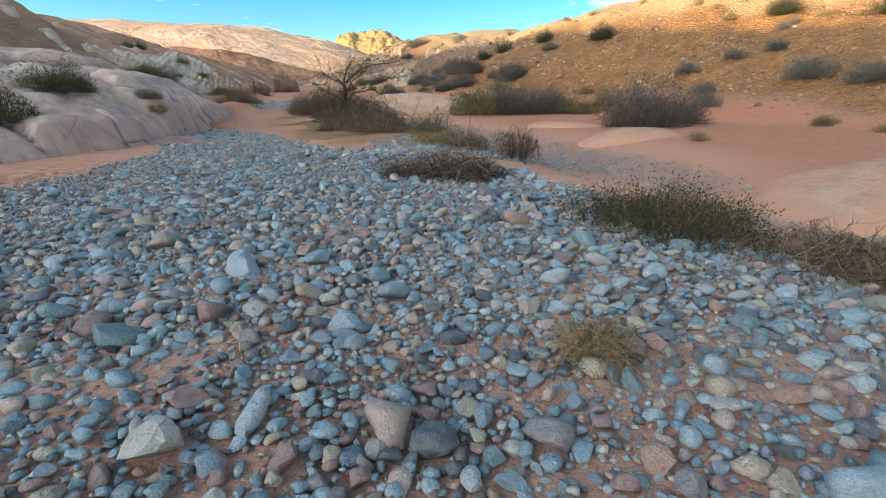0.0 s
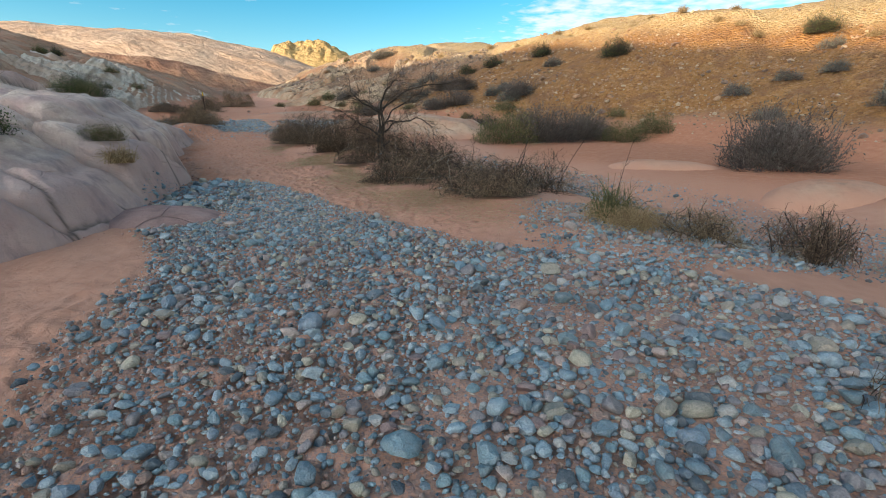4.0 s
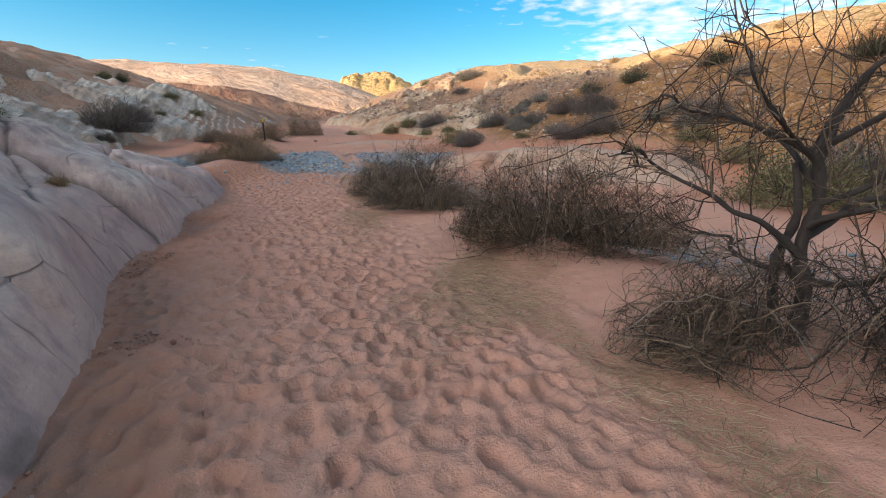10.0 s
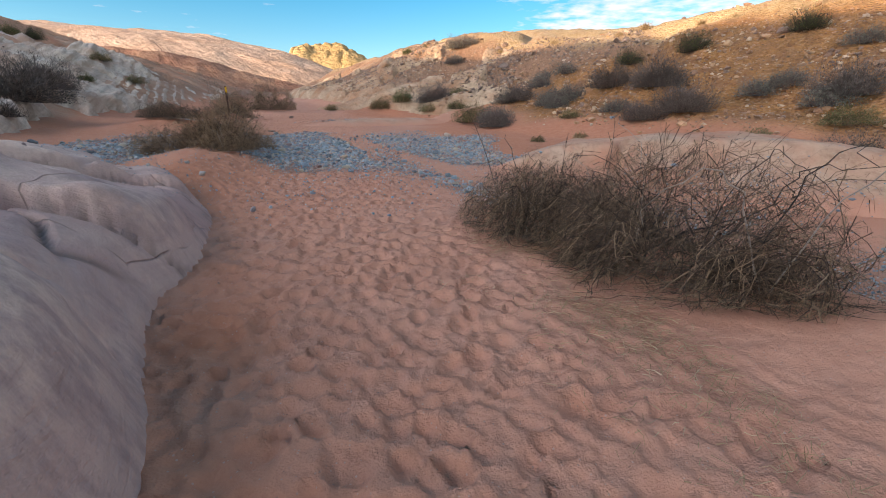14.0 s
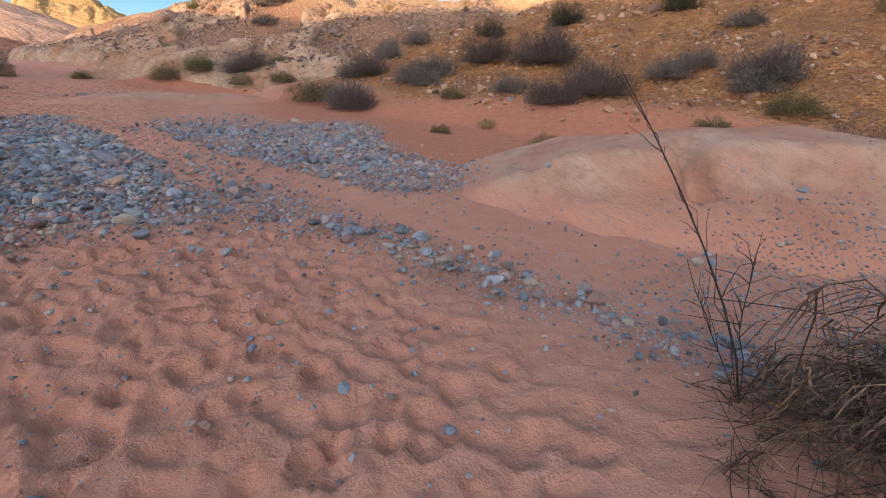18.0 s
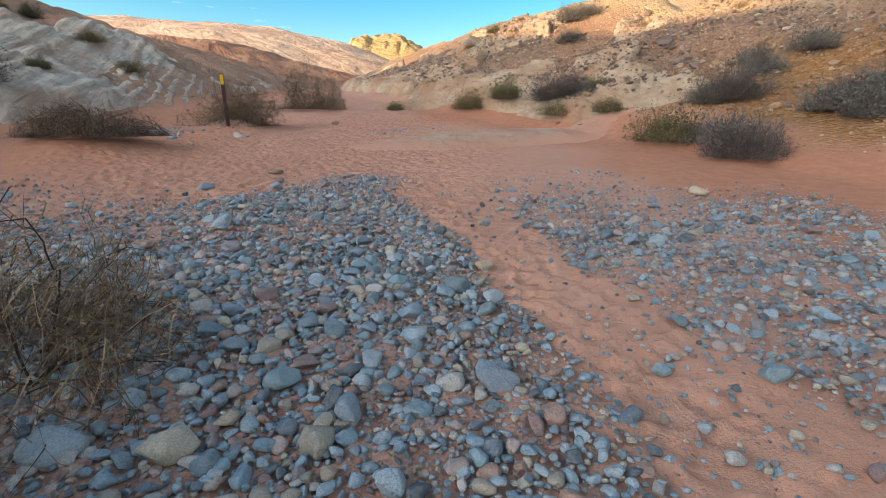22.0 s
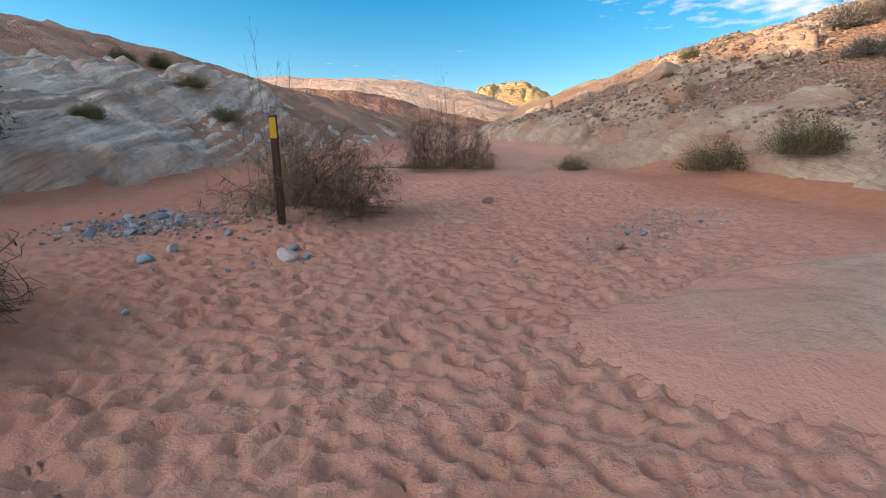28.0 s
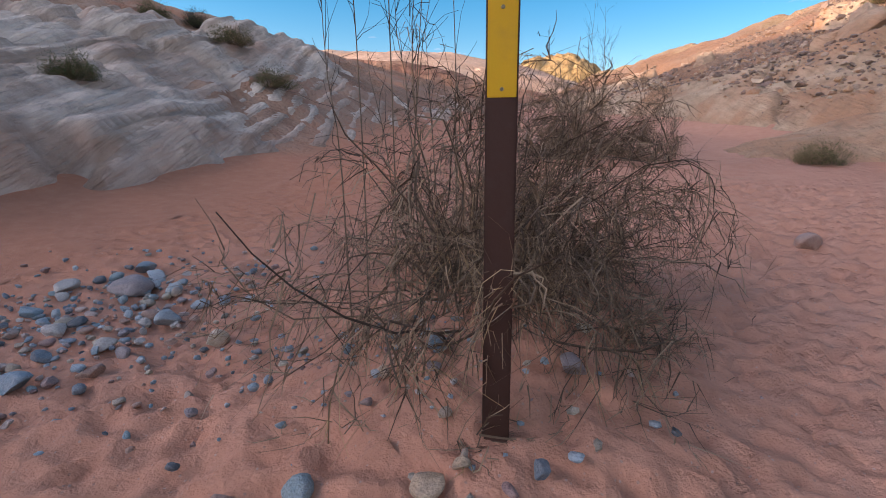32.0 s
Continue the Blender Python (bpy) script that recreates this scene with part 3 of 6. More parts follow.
def rock_foot(y):
    return line(y, (0, 6, 8, 10, 11.2, 12.2, 13, 14.6, 15.5, 17, 20, 22, 25, 27), (-9.6, -8.3, -7.5, -6.7, -6.6, -6.9, -7.2, -6.7, -7.4, -8.6, -9.55, -10.0, -10.95, -12.3))


def seams(x, y):
    """Open joints of the bank, 1 in the joint."""
    gap, _, gap2 = rock_joints(x, y)
    return np.maximum(np.exp(-((gap / 0.022) ** 2)), np.exp(-((gap2 / 0.016) ** 2))) * ramp(fbm(x * 0.9, y * 0.9, 157, 2), -0.3, 0.15)


def rock_joints(x, y):
    u, v = 0.8 * x + 0.6 * y, -0.6 * x + 0.8 * y
    jag = 0.05 * fbm(x * 4, y * 4, 159, 3)
    gap, lump = blocks(u + 0.22 * fbm(x * 0.8, y * 0.8, 151, 2) + jag, v + 0.22 * fbm(x * 0.8 + 5, y * 0.8, 153, 2) - jag, 2.3, 1.35, 111)
    gap2, _ = blocks(u + 0.3 * fbm(x, y, 155, 2) + jag, v + jag, 2.9, 2.2, 121)
    return gap, lump, gap2


def rock_top(x, y):
    """The pale sandstone bank along the left of the path; below the ground where there is none."""
    x, y = np.asarray(x, float), np.asarray(y, float)
    foot = rock_foot(y) + 0.25 * fbm(y * 0.55, 0.3 * x, 101, 2)
    d = foot - x
    high = line(y, (3, 7, 9.5, 11.2, 12.2, 16, 19, 21.5, 24, 27, 29), (0.2, 0.7, 0.85, 0.65, 1.05, 1.4, 1.4, 1.0, 0.5, 0.3, 0.1))
    body = high * (0.45 * ramp(d, -0.1, 0.6) ** 0.7 + 0.55 * ramp(d, 0.0, 2.0)) + 0.17 * np.clip(d - 0.8, 0, 7) - 0.30 * np.clip(d - 7.0, 0, 20)
    gap, lump, gap2 = rock_joints(x, y)
    body = body + (0.36 * lump * (0.6 * ramp(gap, 0, 0.07) + 0.4 * ramp(gap, 0, 0.22)) - 0.05 * np.exp(-((gap / 0.03) ** 2))) * ramp(d, -0.05, 0.35)
    body = body - 0.075 * np.exp(-((gap2 / 0.03) ** 2)) * ramp(d, 0.0, 0.6)
    body = body + 0.12 * fbm(x * 0.5, y * 0.5, 131, 2) * ramp(d, 0, 1.5) + 0.045 * fbm(x * 1.6, y * 1.6, 141, 5) * ramp(d, 0.2, 1.5)
    # creases between worn faces
    body = body + 0.20 * (np.abs(fbm(0.9 * x + 0.3 * y, 0.55 * y - 0.3 * x, 147, 3)) - 0.2) * ramp(d, 0.15, 0.9)
    # rounded ledges one above the other
    rise = body + 0.15 * fbm(x * 0.7, y * 0.7, 145, 3)
    k = rise / 0.40
    terrace = 0.40 * (np.floor(k) + ramp(k - np.floor(k), 0.45, 1.0))
    body = body + 0.28 * (terrace - rise) * ramp(d, 0.2, 0.9)
    ends = ramp(y, 3.0, 6.5) * (1 - ramp(y, 25.5, 28.5))
    return bed(y) - 0.35 + (body + 0.33) * ends * ramp(d, -0.25, 0.05) - 1.5 * ramp(d, 8.5, 11)


def bed_tone(x, y, base, dip, thick, seed):
    """Each bed of an outcrop has a tone of its own, 0 to 1."""
    lay = (dip[0] * x + dip[1] * y + dip[2] * base + 0.8 * fbm(x * 0.12, y * 0.12, seed + 8, 3)) / thick
    k = np.floor(2.4 * lay).astype(np.int64)
    return lattice(k, k * 0 + 5, seed)


def outcrop(x, y, base, mask, dip, thick, seed, step=0.34, joint=1.0):
    """Bedrock that breaks through a slope in stepped, jointed beds."""
    gap, lump = blocks(x + 0.4 * y + 0.7 * fbm(x * 0.5, y * 0.5, seed, 2), y - 0.4 * x + 0.7 * fbm(x * 0.5 + 4, y * 0.5, seed + 2, 2), 2.6, 1.3, seed + 4)
    lay = (dip[0] * x + dip[1] * y + dip[2] * base + 0.8 * fbm(x * 0.12, y * 0.12, seed + 8, 3)) / thick
    big, small = lay - np.floor(lay), 2.4 * lay - np.floor(2.4 * lay)
    beds = step * (ramp(big, 0.0, 0.86) - ramp(big, 0.86, 1.0)) + 0.35 * step * (ramp(small, 0.0, 0.75) - ramp(small, 0.75, 1.0))
    body = 0.10 + beds + joint * (0.34 * lump - 0.26 * np.exp(-((gap / 0.05) ** 2))) + 0.05 * fbm(x * 1.6, y * 1.6, seed + 10, 3)
    return base - 0.5 + mask * (0.5 + body)


def ledges_left(x, y):
    d = left_foot(y) - x
    near = np.exp(-((x + 25) / 7.5) ** 2 - ((y - 51) / 9) ** 2)
    mask = ramp(fbm(x * 0.16 + 0.1 * y, y * 0.12, 315, 4) + 0.9 * near + 0.40 * ramp(d, 7, 3) - 0.26 * ramp(d, 7, 13), -0.02, 0.30) * ramp(d + 1.3 * fbm(x * 0.7, y * 0.7, 347, 3), 1.0, 1.9) * (1 - ramp(d, 30, 36))
    base = land(x, y, False)
    return outcrop(x, y, base, mask, (0.6, 0.54, -1.0), 0.62, 341, 0.11, 0.06) + mask * (0.75 * ramp(fbm(x * 0.16, y * 0.13, 371, 3), -0.35, 0.4) - 0.2)


def ledges_right(x, y):
    e = x - right_foot(y)
    mask = ramp(fbm(x * 0.26, y * 0.20, 325, 4) + 0.50 * ramp(e, 5.5, 2.5) - 0.12 * ramp(e, 7, 10), 0.06, 0.15) * ramp(e, 0.3, 1.6) * (1 - ramp(e, 11, 14)) * ramp(y, 42, 47)
    return outcrop(x, y, land(x, y, False), mask, (-0.3, 0.3, 1.5), 1.9, 361)


def big_slab(x, y):
    """The large rounded slab beside the far end of the thickets, with a steep front split by a cleft."""
    x, y = np.asarray(x, float), np.asarray(y, float)
    u, v = 0.86 * (x + 6.5) - 0.51 * (y - 28.4), 0.51 * (x + 6.5) + 0.86 * (y - 28.4)
    v = v + 0.22 * fbm(x * 0.7, y * 0.7, 601, 3)
    high = np.interp(u, (-1.6, -0.9, -0.2, 0.5, 1.1, 1.7, 2.6, 2.9, 3.5, 5, 7.5, 9.5), (-0.85, -0.6, -0.15, 0.22, 0.48, 0.66, 0.74, 0.80, 0.92, 1.0, 0.8, -0.3))
    face = (0.76 * ramp(v, -2.8, -0.1) + 0.24 * ramp(v, -0.3, 0.3)) * (1 - 0.5 * ramp(v, 1.6, 4.2)) - 1.2 * ramp(v, 3.2, 5.0)
    cleft = np.exp(-(((u - 2.78 - 0.10 * v) / 0.11) ** 2)) * ramp(v, -0.5, -0.2) * (1 - ramp(v, 0.35, 0.9))
    groove = np.exp(-(((u - 1.15 + 0.2 * v) / 0.12) ** 2)) * (1 - ramp(v, 0.5, 1.2))
    body = (high + 0.75) * face - 0.34 * cleft - 0.10 * groove + 0.07 * fbm(x * 0.9, y * 0.9, 605, 3) + 0.025 * fbm(x * 4, y * 2.5, 609, 3)
    return bed(y) - 0.85 + body


def stand(x, y):
    """The height on which things stand."""
    x, y = np.asarray(x, float), np.asarray(y, float)
    return np.maximum.reduce([land(x, y, False), rock_top(x, y), ledges_left(x, y), ledges_right(x, y), big_slab(x, y)])


# ---- meshes ----
def mesh_of(name, verts, faces, material, smooth=True):
    """A mesh from arrays of places and of faces, all of one size."""
    verts, faces = np.asarray(verts, np.float32), np.asarray(faces, np.int32)
    me = bpy.data.meshes.new(name)
    me.vertices.add(len(verts))
    me.vertices.foreach_set("co", verts.ravel())
    k = faces.shape[1]
    me.loops.add(faces.size)
    me.loops.foreach_set("vertex_index", faces.ravel())
    me.polygons.add(len(faces))
    me.polygons.foreach_set("loop_start", np.arange(0, faces.size, k, dtype=np.int32))
    me.polygons.foreach_set("use_smooth", np.broadcast_to(smooth, len(faces)).copy())
    me.materials.append(material)
    me.update(calc_edges=True)
    return me


def grid_faces(nx, ny):
    a = (np.arange(ny - 1)[:, None] * nx + np.arange(nx - 1)[None]).ravel()
    return np.stack([a, a + 1, a + nx + 1, a + nx], 1)


def part(name, me, parent, label=""):
    ob = new(name, me)
    ob.parent = parent
    if name in ("branchwork", "twiggery", "foliage", "litter", "whip_spray", "matting"):
        ob["kind"] = "stuff"
    return tagged(ob, label) if label else ob


def spaced(fine_lo, fine_hi, step, mid_lo, mid_hi, mid_step, lo, hi):
    """Stations that are close together along the walk and wider apart far off."""
    def outward(start, end, first):
        out, at, gap = [], start, first
        while abs(at) < abs(end):
            gap *= 1.22
            at += gap if end > start else -gap
            out.append(at)
        return out
    return np.array(sorted(set(outward(mid_lo, lo, mid_step)) | set(np.arange(mid_lo, fine_lo, mid_step)) | set(np.arange(fine_lo, fine_hi, step)) | set(np.arange(fine_hi, mid_hi + 1e-6, mid_step)) | set(outward(mid_hi, hi, mid_step))))


# ---- gravel fields: where the cobbles lie, 0 to 1 ----
def gravel_near(x, y):
    left = line(y, (-6, 2, 4, 8, 9.6, 11, 13, 14.5), (-12, -9, -5.6, -5.0, -5.6, -6.6, -7.7, -7.1))
    right = line(y, (-6, 0, 4, 7.6, 8.4, 9.2, 10, 11, 12.5, 13.6, 14.4), (4, 3.4, 2.2, 1.2, -1.3, -2.2, -2.8, -3.7, -4.5, -4.9, -6.4))
    wob = 0.35 * fbm(x * 0.9, y * 0.9, 201, 3)
    field = ramp(x - left + wob, -0.25, 0.25) * ramp(right - x + wob, -0.25, 0.25) * (1 - ramp(y + wob, 13.9, 14.4))
    spill = ramp(x + wob, -1.6, -0.7) * ramp(1.4 - x, -0.4, 0.4) * ramp(y, 8.0, 8.8) * (1 - ramp(y + wob, 10.4, 11.0)) * 0.6
    nose = 1 - ramp(np.hypot((x + 6.25) / 0.85, (y - 11.2) / 0.55), 1.15, 0.85)
    return np.maximum(field, spill) * nose * ramp(x - rock_foot(y), -0.1, 0.2)


def gravel_arm(x, y):
    """Larger cobbles gathered along the foot of the bank."""
    return gravel_near(x, y) * np.exp(-(((x - rock_foot(y) - 0.5) / 0.5) ** 2)) * ramp(y, 10.4, 11.4)


def gravel_far(x, y):
    wob = 0.5 * fbm(x * 0.8, y * 0.8, 211, 3)
    left = line(y, (27, 28, 29, 30, 31, 34, 35.5, 37), (-9.8, -10.4, -11.4, -12.2, -13.0, -13.7, -12.7, -11.9))
    right = line(y, (27, 28.1, 28.6, 29.1, 30, 32.2, 35, 37), (-8.7, -7.9, -8.2, -8.65, -9.05, -9.75, -10.7, -11.5))
    main = ramp(x - left + wob, -0.6, 0.4) * ramp(right - x + 0.6 * wob, -0.25, 0.3) * ramp(y + wob, 27.6, 28.5) * (1 - ramp(y + 1.5 * wob, 35.6, 37.0)) * (1 - 0.6 * ramp(y, 33, 35.5))
    left2 = line(y, (28.2, 28.6, 29.3, 30, 30.7, 31.7, 33.5, 37), (-6.6, -6.9, -7.3, -7.5, -7.75, -8.5, -9.1, -9.5))
    right2 = line(y, (28.5, 30, 31, 32.5, 34, 35, 37), (-6.2, -6.0, -5.6, -5.9, -5.2, -4.6, -5.6))
    second = ramp(x - left2 + 0.5 * wob, -0.2, 0.3) * ramp(right2 - x + 1.4 * wob, -0.7, 0.6) * ramp(y + wob, 28.3, 29.0) * (1 - ramp(y + 2.5 * wob, 34.0, 37.5)) * (0.6 - 0.3 * ramp(y, 32.5, 35))
    tongue = np.exp(-((x - line(y, (24.5, 25.3, 26, 26.7, 27.2, 27.7, 29.3), (-6.1, -6.35, -6.62, -7.15, -7.45, -7.75, -8.6))) / 0.34) ** 2) * ramp(y, 24.2, 25) * (1 - ramp(y, 29, 30)) * (0.7 + 0.5 * wob)
    loose = 0.045 * np.exp(-((x - line(y, (26, 27.5, 30, 33), (-8.0, -8.6, -8.8, -9.0))) / 0.9) ** 2) * ramp(y, 26.0, 27.0) * (1 - ramp(y, 31, 33))
    west = np.clip(1.5 * np.exp(-((x + 15.4) / 1.9) ** 2 - ((y - 31.6) / 2.0) ** 2), 0, 1) * ramp(wob, -0.35, 0.0)
    thin = (0.013 + 0.005 * (1 - ramp(y, 26.5, 28.5))) * ramp(x, -14.5, -12.5) * (1 - ramp(x, -6.5, -4.5)) * ramp(y, 23.6, 26) * (1 - 0.8 * ramp(y, 34.5, 36)) * (1 - ramp(y, 36.5, 38.5))
    return np.maximum.reduce([main, second, 0.9 * tongue, west, thin, loose, np.clip(1.4 * np.exp(-((x + 11.5) / 0.48) ** 2 - ((y - 36.3) / 0.38) ** 2), 0, 1)])


def gravel_string(x, y):
    """Larger cobbles strung out beside the path past the thickets."""
    middle = line(y, (25.0, 25.6, 26, 26.7, 27.2, 27.7, 28.5), (-6.1, -6.4, -6.62, -7.1, -7.42, -7.75, -8.2))
    return np.exp(-(((x - middle) / 0.26) ** 2)) * ramp(y, 25.0, 25.4) * (1 - ramp(y, 27.6, 28.3)) * (0.55 + 0.45 * ramp(fbm(x * 2, y * 2, 227, 2), -0.2, 0.2))


def gravel_post(x, y):
    wob = 0.5 * fbm(x * 1.1, y * 1.1, 221, 2)
    patch = np.exp(-((x + 19.1 + wob) / 0.9) ** 2 - ((y - 43.1) / 0.8) ** 2)
    foot = 0.55 * np.exp(-((x + 17.1) / 0.8) ** 2 - ((y - 42.9 + wob) / 0.45) ** 2)
    side = 0.4 * np.exp(-((x + 12.2 - 0.55 * (y - 43.3) + wob) / 0.55) ** 2) * ramp(y, 42.2, 43.2) * (1 - ramp(y, 45.5, 47))
    stray = 0.002 * np.exp(-((x + 15.0) / 3.0) ** 2) * ramp(y, 36, 38) * (1 - ramp(y, 43, 46))
    return np.maximum.reduce([patch, foot, side, stray])


def gravel_side(x, y):
    """Fine pale gravel down the side channel."""
    head = 0.75 * np.exp(-((x + 4.0 + 0.9 * (y - 25.3)) / 1.7) ** 2 - ((y - 25.3) / 0.9) ** 2)
    return np.maximum(head, 0.8 * ramp(channel(x, y), 0.35, 0.75) * ramp(y, -4, 2) * ramp(fbm(x * 0.5, y * 0.5, 231, 2), -0.7, 0.1))


# ---- ground: one sheet out to the horizon ----
def build_ground():
    # a coarse sheet to the horizon, and a close-meshed strip along the trodden sand let into it
    def middle(v):
        return line(v, (0, 6, 10, 14, 18, 22, 27, 33, 38, 44, 50), (-3.5, -3.9, -4.0, -5.2, -7.0, -8.8, -9.8, -11.7, -13.2, -14.6, -15))

    def half(v):
        return line(v, (0, 8, 24, 32, 38, 44, 50), (3.2, 3.2, 3.2, 3.6, 4.6, 6.6, 6.8))

    xs, ys = spaced(-3.0, 3.0, 0.26, -31, 30, 0.28, -1500, 1500), spaced(0.0, 40.0, 0.26, -8, 86, 0.3, -900, 2500)
    x0, y0 = (a.ravel() for a in np.meshgrid(xs, ys))
    faces = grid_faces(len(xs), len(ys))
    x0 = x0 + middle(y0)
    cx, cy = x0[faces].mean(1), y0[faces].mean(1)
    faces = faces[(np.abs(cx - middle(cy)) > half(cy) - 0.35) | (cy < 3.4) | (cy > 49.3)]
    us, vs = np.linspace(-1, 1, 235), np.arange(3.0, 49.7, 0.031)
    x1, y1 = (a.ravel() for a in np.meshgrid(us, vs))
    edge = np.maximum(ramp(np.abs(x1), 0.955, 1.0), 1 - ramp(np.minimum(y1 - 3.0, 49.7 - y1), 0.0, 0.3))
    x1 = middle(y1) + x1 * half(y1)
    faces = np.concatenate([faces, grid_faces(len(us), len(vs)) + len(x0)])
    x, y = np.concatenate([x0, x1]), np.concatenate([y0, y1])
    z = land(x, y) - 0.035 * np.concatenate([np.zeros_like(x0), edge])
    d, e = left_foot(y) - x, x - right_foot(y)
    ob = new("ground", mesh_of("ground", np.stack([x, y, z], 1), faces, GROUND))
    tilt = fbm(x * 0.22, y * 0.22, 301, 3)
    rubble = ramp(e + 2.2 * tilt, 1.2, 3.4)
    ledge = np.exp(-((x + 26) / 6) ** 2 - ((y - 51) / 6) ** 2)
    patch = ramp(fbm(x * 0.30 + 0.2 * y, y * 0.16, 315, 4) + 1.2 * ledge + 0.5 * ramp(d, 5, 2), -0.05, 0.10)
    hillside = ramp(d + 2.0 * tilt, 1.2, 3.0)
    pale = 0.55 * hillside * patch
    rubble = np.maximum(rubble, hillside * (1 - pale))
    far = ramp(y + 4 * tilt, 43, 50) * rubble
    pale = np.maximum(pale, 0.4 * far * ramp(fbm(x * 0.35, y * 0.2, 311, 4), 0.0, 0.2))
    bench = line(y, (-5, 8, 14, 20, 25, 30, 36, 42, 50), (6.5, 5.0, 3.5, 0.8, -2.5, -6.0, -6.5, -8.5, -12))
    red = np.maximum(ramp(x - bench + 2 * tilt, -1.0, 1.4), 0.85 * ramp(d + tilt, -0.6, 0.6))
    red = np.maximum(red, 0.85 * ramp(d + 0.8 * tilt, -3.0, -1.0) * ramp(y, 24, 30))
    red = np.maximum(red, np.exp(-((x + 11.9) / 1.3) ** 2 - ((y - 26.0) / 2.6) ** 2))
    red = np.maximum(red, np.exp(-((x + 17.6) / 2.6) ** 2 - ((y - 38) / 4) ** 2))
    crust = np.exp(-(((x - rock_foot(y) - 0.25) / 0.42) ** 2)) * ramp(y, 9, 12) * (1 - ramp(y, 21, 24))
    red = np.maximum(red, crust * (0.7 + 0.6 * fbm(x * 1.5, y * 1.5, 173, 3)))
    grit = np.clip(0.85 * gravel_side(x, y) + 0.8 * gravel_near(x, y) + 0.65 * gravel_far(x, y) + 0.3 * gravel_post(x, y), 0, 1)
    churned = ob.data.attributes.new("worn", "FLOAT", "POINT")
    calm = (1 - ramp(d, -0.3, 0.8)) * (1 - ramp(e, -1.5, 1.0)) * (1 - channel(x, y))
    churned.data.foreach_set("value", (calm * (0.25 + 0.75 * trodden(x, y)) * (1 - 0.8 * grit)).astype(np.float32))
    bare = ob.data.attributes.new("hillside", "FLOAT", "POINT")
    bare.data.foreach_set("value", np.maximum(hillside, 0.75 * ramp(y + 5 * tilt, 41, 48) * ramp(e, 0.5, 2.5)).astype(np.float32))
    # sunlight along the right hill's crest, put into the colour
    sunny_crest = ob.data.attributes.new("sunny_crest", "FLOAT", "POINT")
    sunny_crest.data.foreach_set("value", (0.75 * ramp(e + 2.0 * tilt, 12.0, 14.5)).astype(np.float32))
    tone = ob.data.attributes.new("zone", "FLOAT_COLOR", "POINT")
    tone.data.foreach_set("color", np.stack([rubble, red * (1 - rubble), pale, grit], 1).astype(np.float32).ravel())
    return tagged(ob, "pink desert sand of a dry wash with scuffed footprints, rising to rubble hills", "ground", kind="structure")


def height_patch(name, top, x0, x1, y0, y1, step, material):
    xs, ys = np.arange(x0, x1, step), np.arange(y0, y1, step)
    x, y = (a.ravel() for a in np.meshgrid(xs, ys))
    z = top(x, y)
    ob = new(name, mesh_of(name, np.stack([x, y, z], 1), grid_faces(len(xs), len(ys)), material))
    # blown sand lies on the low edges
    sandy = 1 - ramp(z - land(x, y, False) + 0.12 * fbm(x * 1.3, y * 1.3, 381, 4), 0.02, 0.30)
    ob.data.attributes.new("sandy", "FLOAT", "POINT").data.foreach_set("value", sandy.astype(np.float32))
    return ob


def slab_top(cx, cy, rx, ry, turn, high, blunt, seed):
    """The back of a low sandstone slab that pushes out of the sand; steep on its near side."""
    def top(x, y):
        c, s = math.cos(turn), math.sin(turn)
        u, v = (c * (x - cx) + s * (y - cy)) / rx, (-s * (x - cx) + c * (y - cy)) / ry
        v = np.where(v < 0, v * blunt, v)
        r = np.sqrt(u * u + v * v) + 0.30 * fbm(x * 0.6, y * 0.6, seed, 4)
        body = high * np.clip(1 - r**3, 0, 1) ** 1.15 * (1 + 0.25 * fbm(x * 0.5, y * 0.5, seed + 5, 3))
        crack = np.abs(fbm(x * 0.35 + 3, y * 0.5, seed + 9, 3))
        body = body - 0.12 * high * np.exp(-((crack / 0.05) ** 2)) + 0.012 * fbm(x * 4, y * 4, seed + 13, 3)
        return land(x, y, False) - 0.12 + np.where(r < 1, 0.10 + body, -0.25 * np.clip(r - 1, 0, 1))
    return top


# ---- stones ----
def icosphere(level):
    bm = bmesh.new()
    bmesh.ops.create_icosphere(bm, subdivisions=level, radius=1.0)
    v = np.array([p.co[:] for p in bm.verts])
    f = np.array([[p.index for p in q.verts] for q in bm.faces])
    bm.free()
    return v, f


ICO = {k: icosphere(k) for k in (1, 2, 3)}
ICO[0] = (np.array(((1, 0, 0), (-1, 0, 0), (0, 1, 0), (0, -1, 0), (0, 0, 1), (0, 0, -1)), float), np.array(((0, 2, 4), (2, 1, 4), (1, 3, 4), (3, 0, 4), (2, 0, 5), (1, 2, 5), (3, 1, 5), (0, 3, 5))))


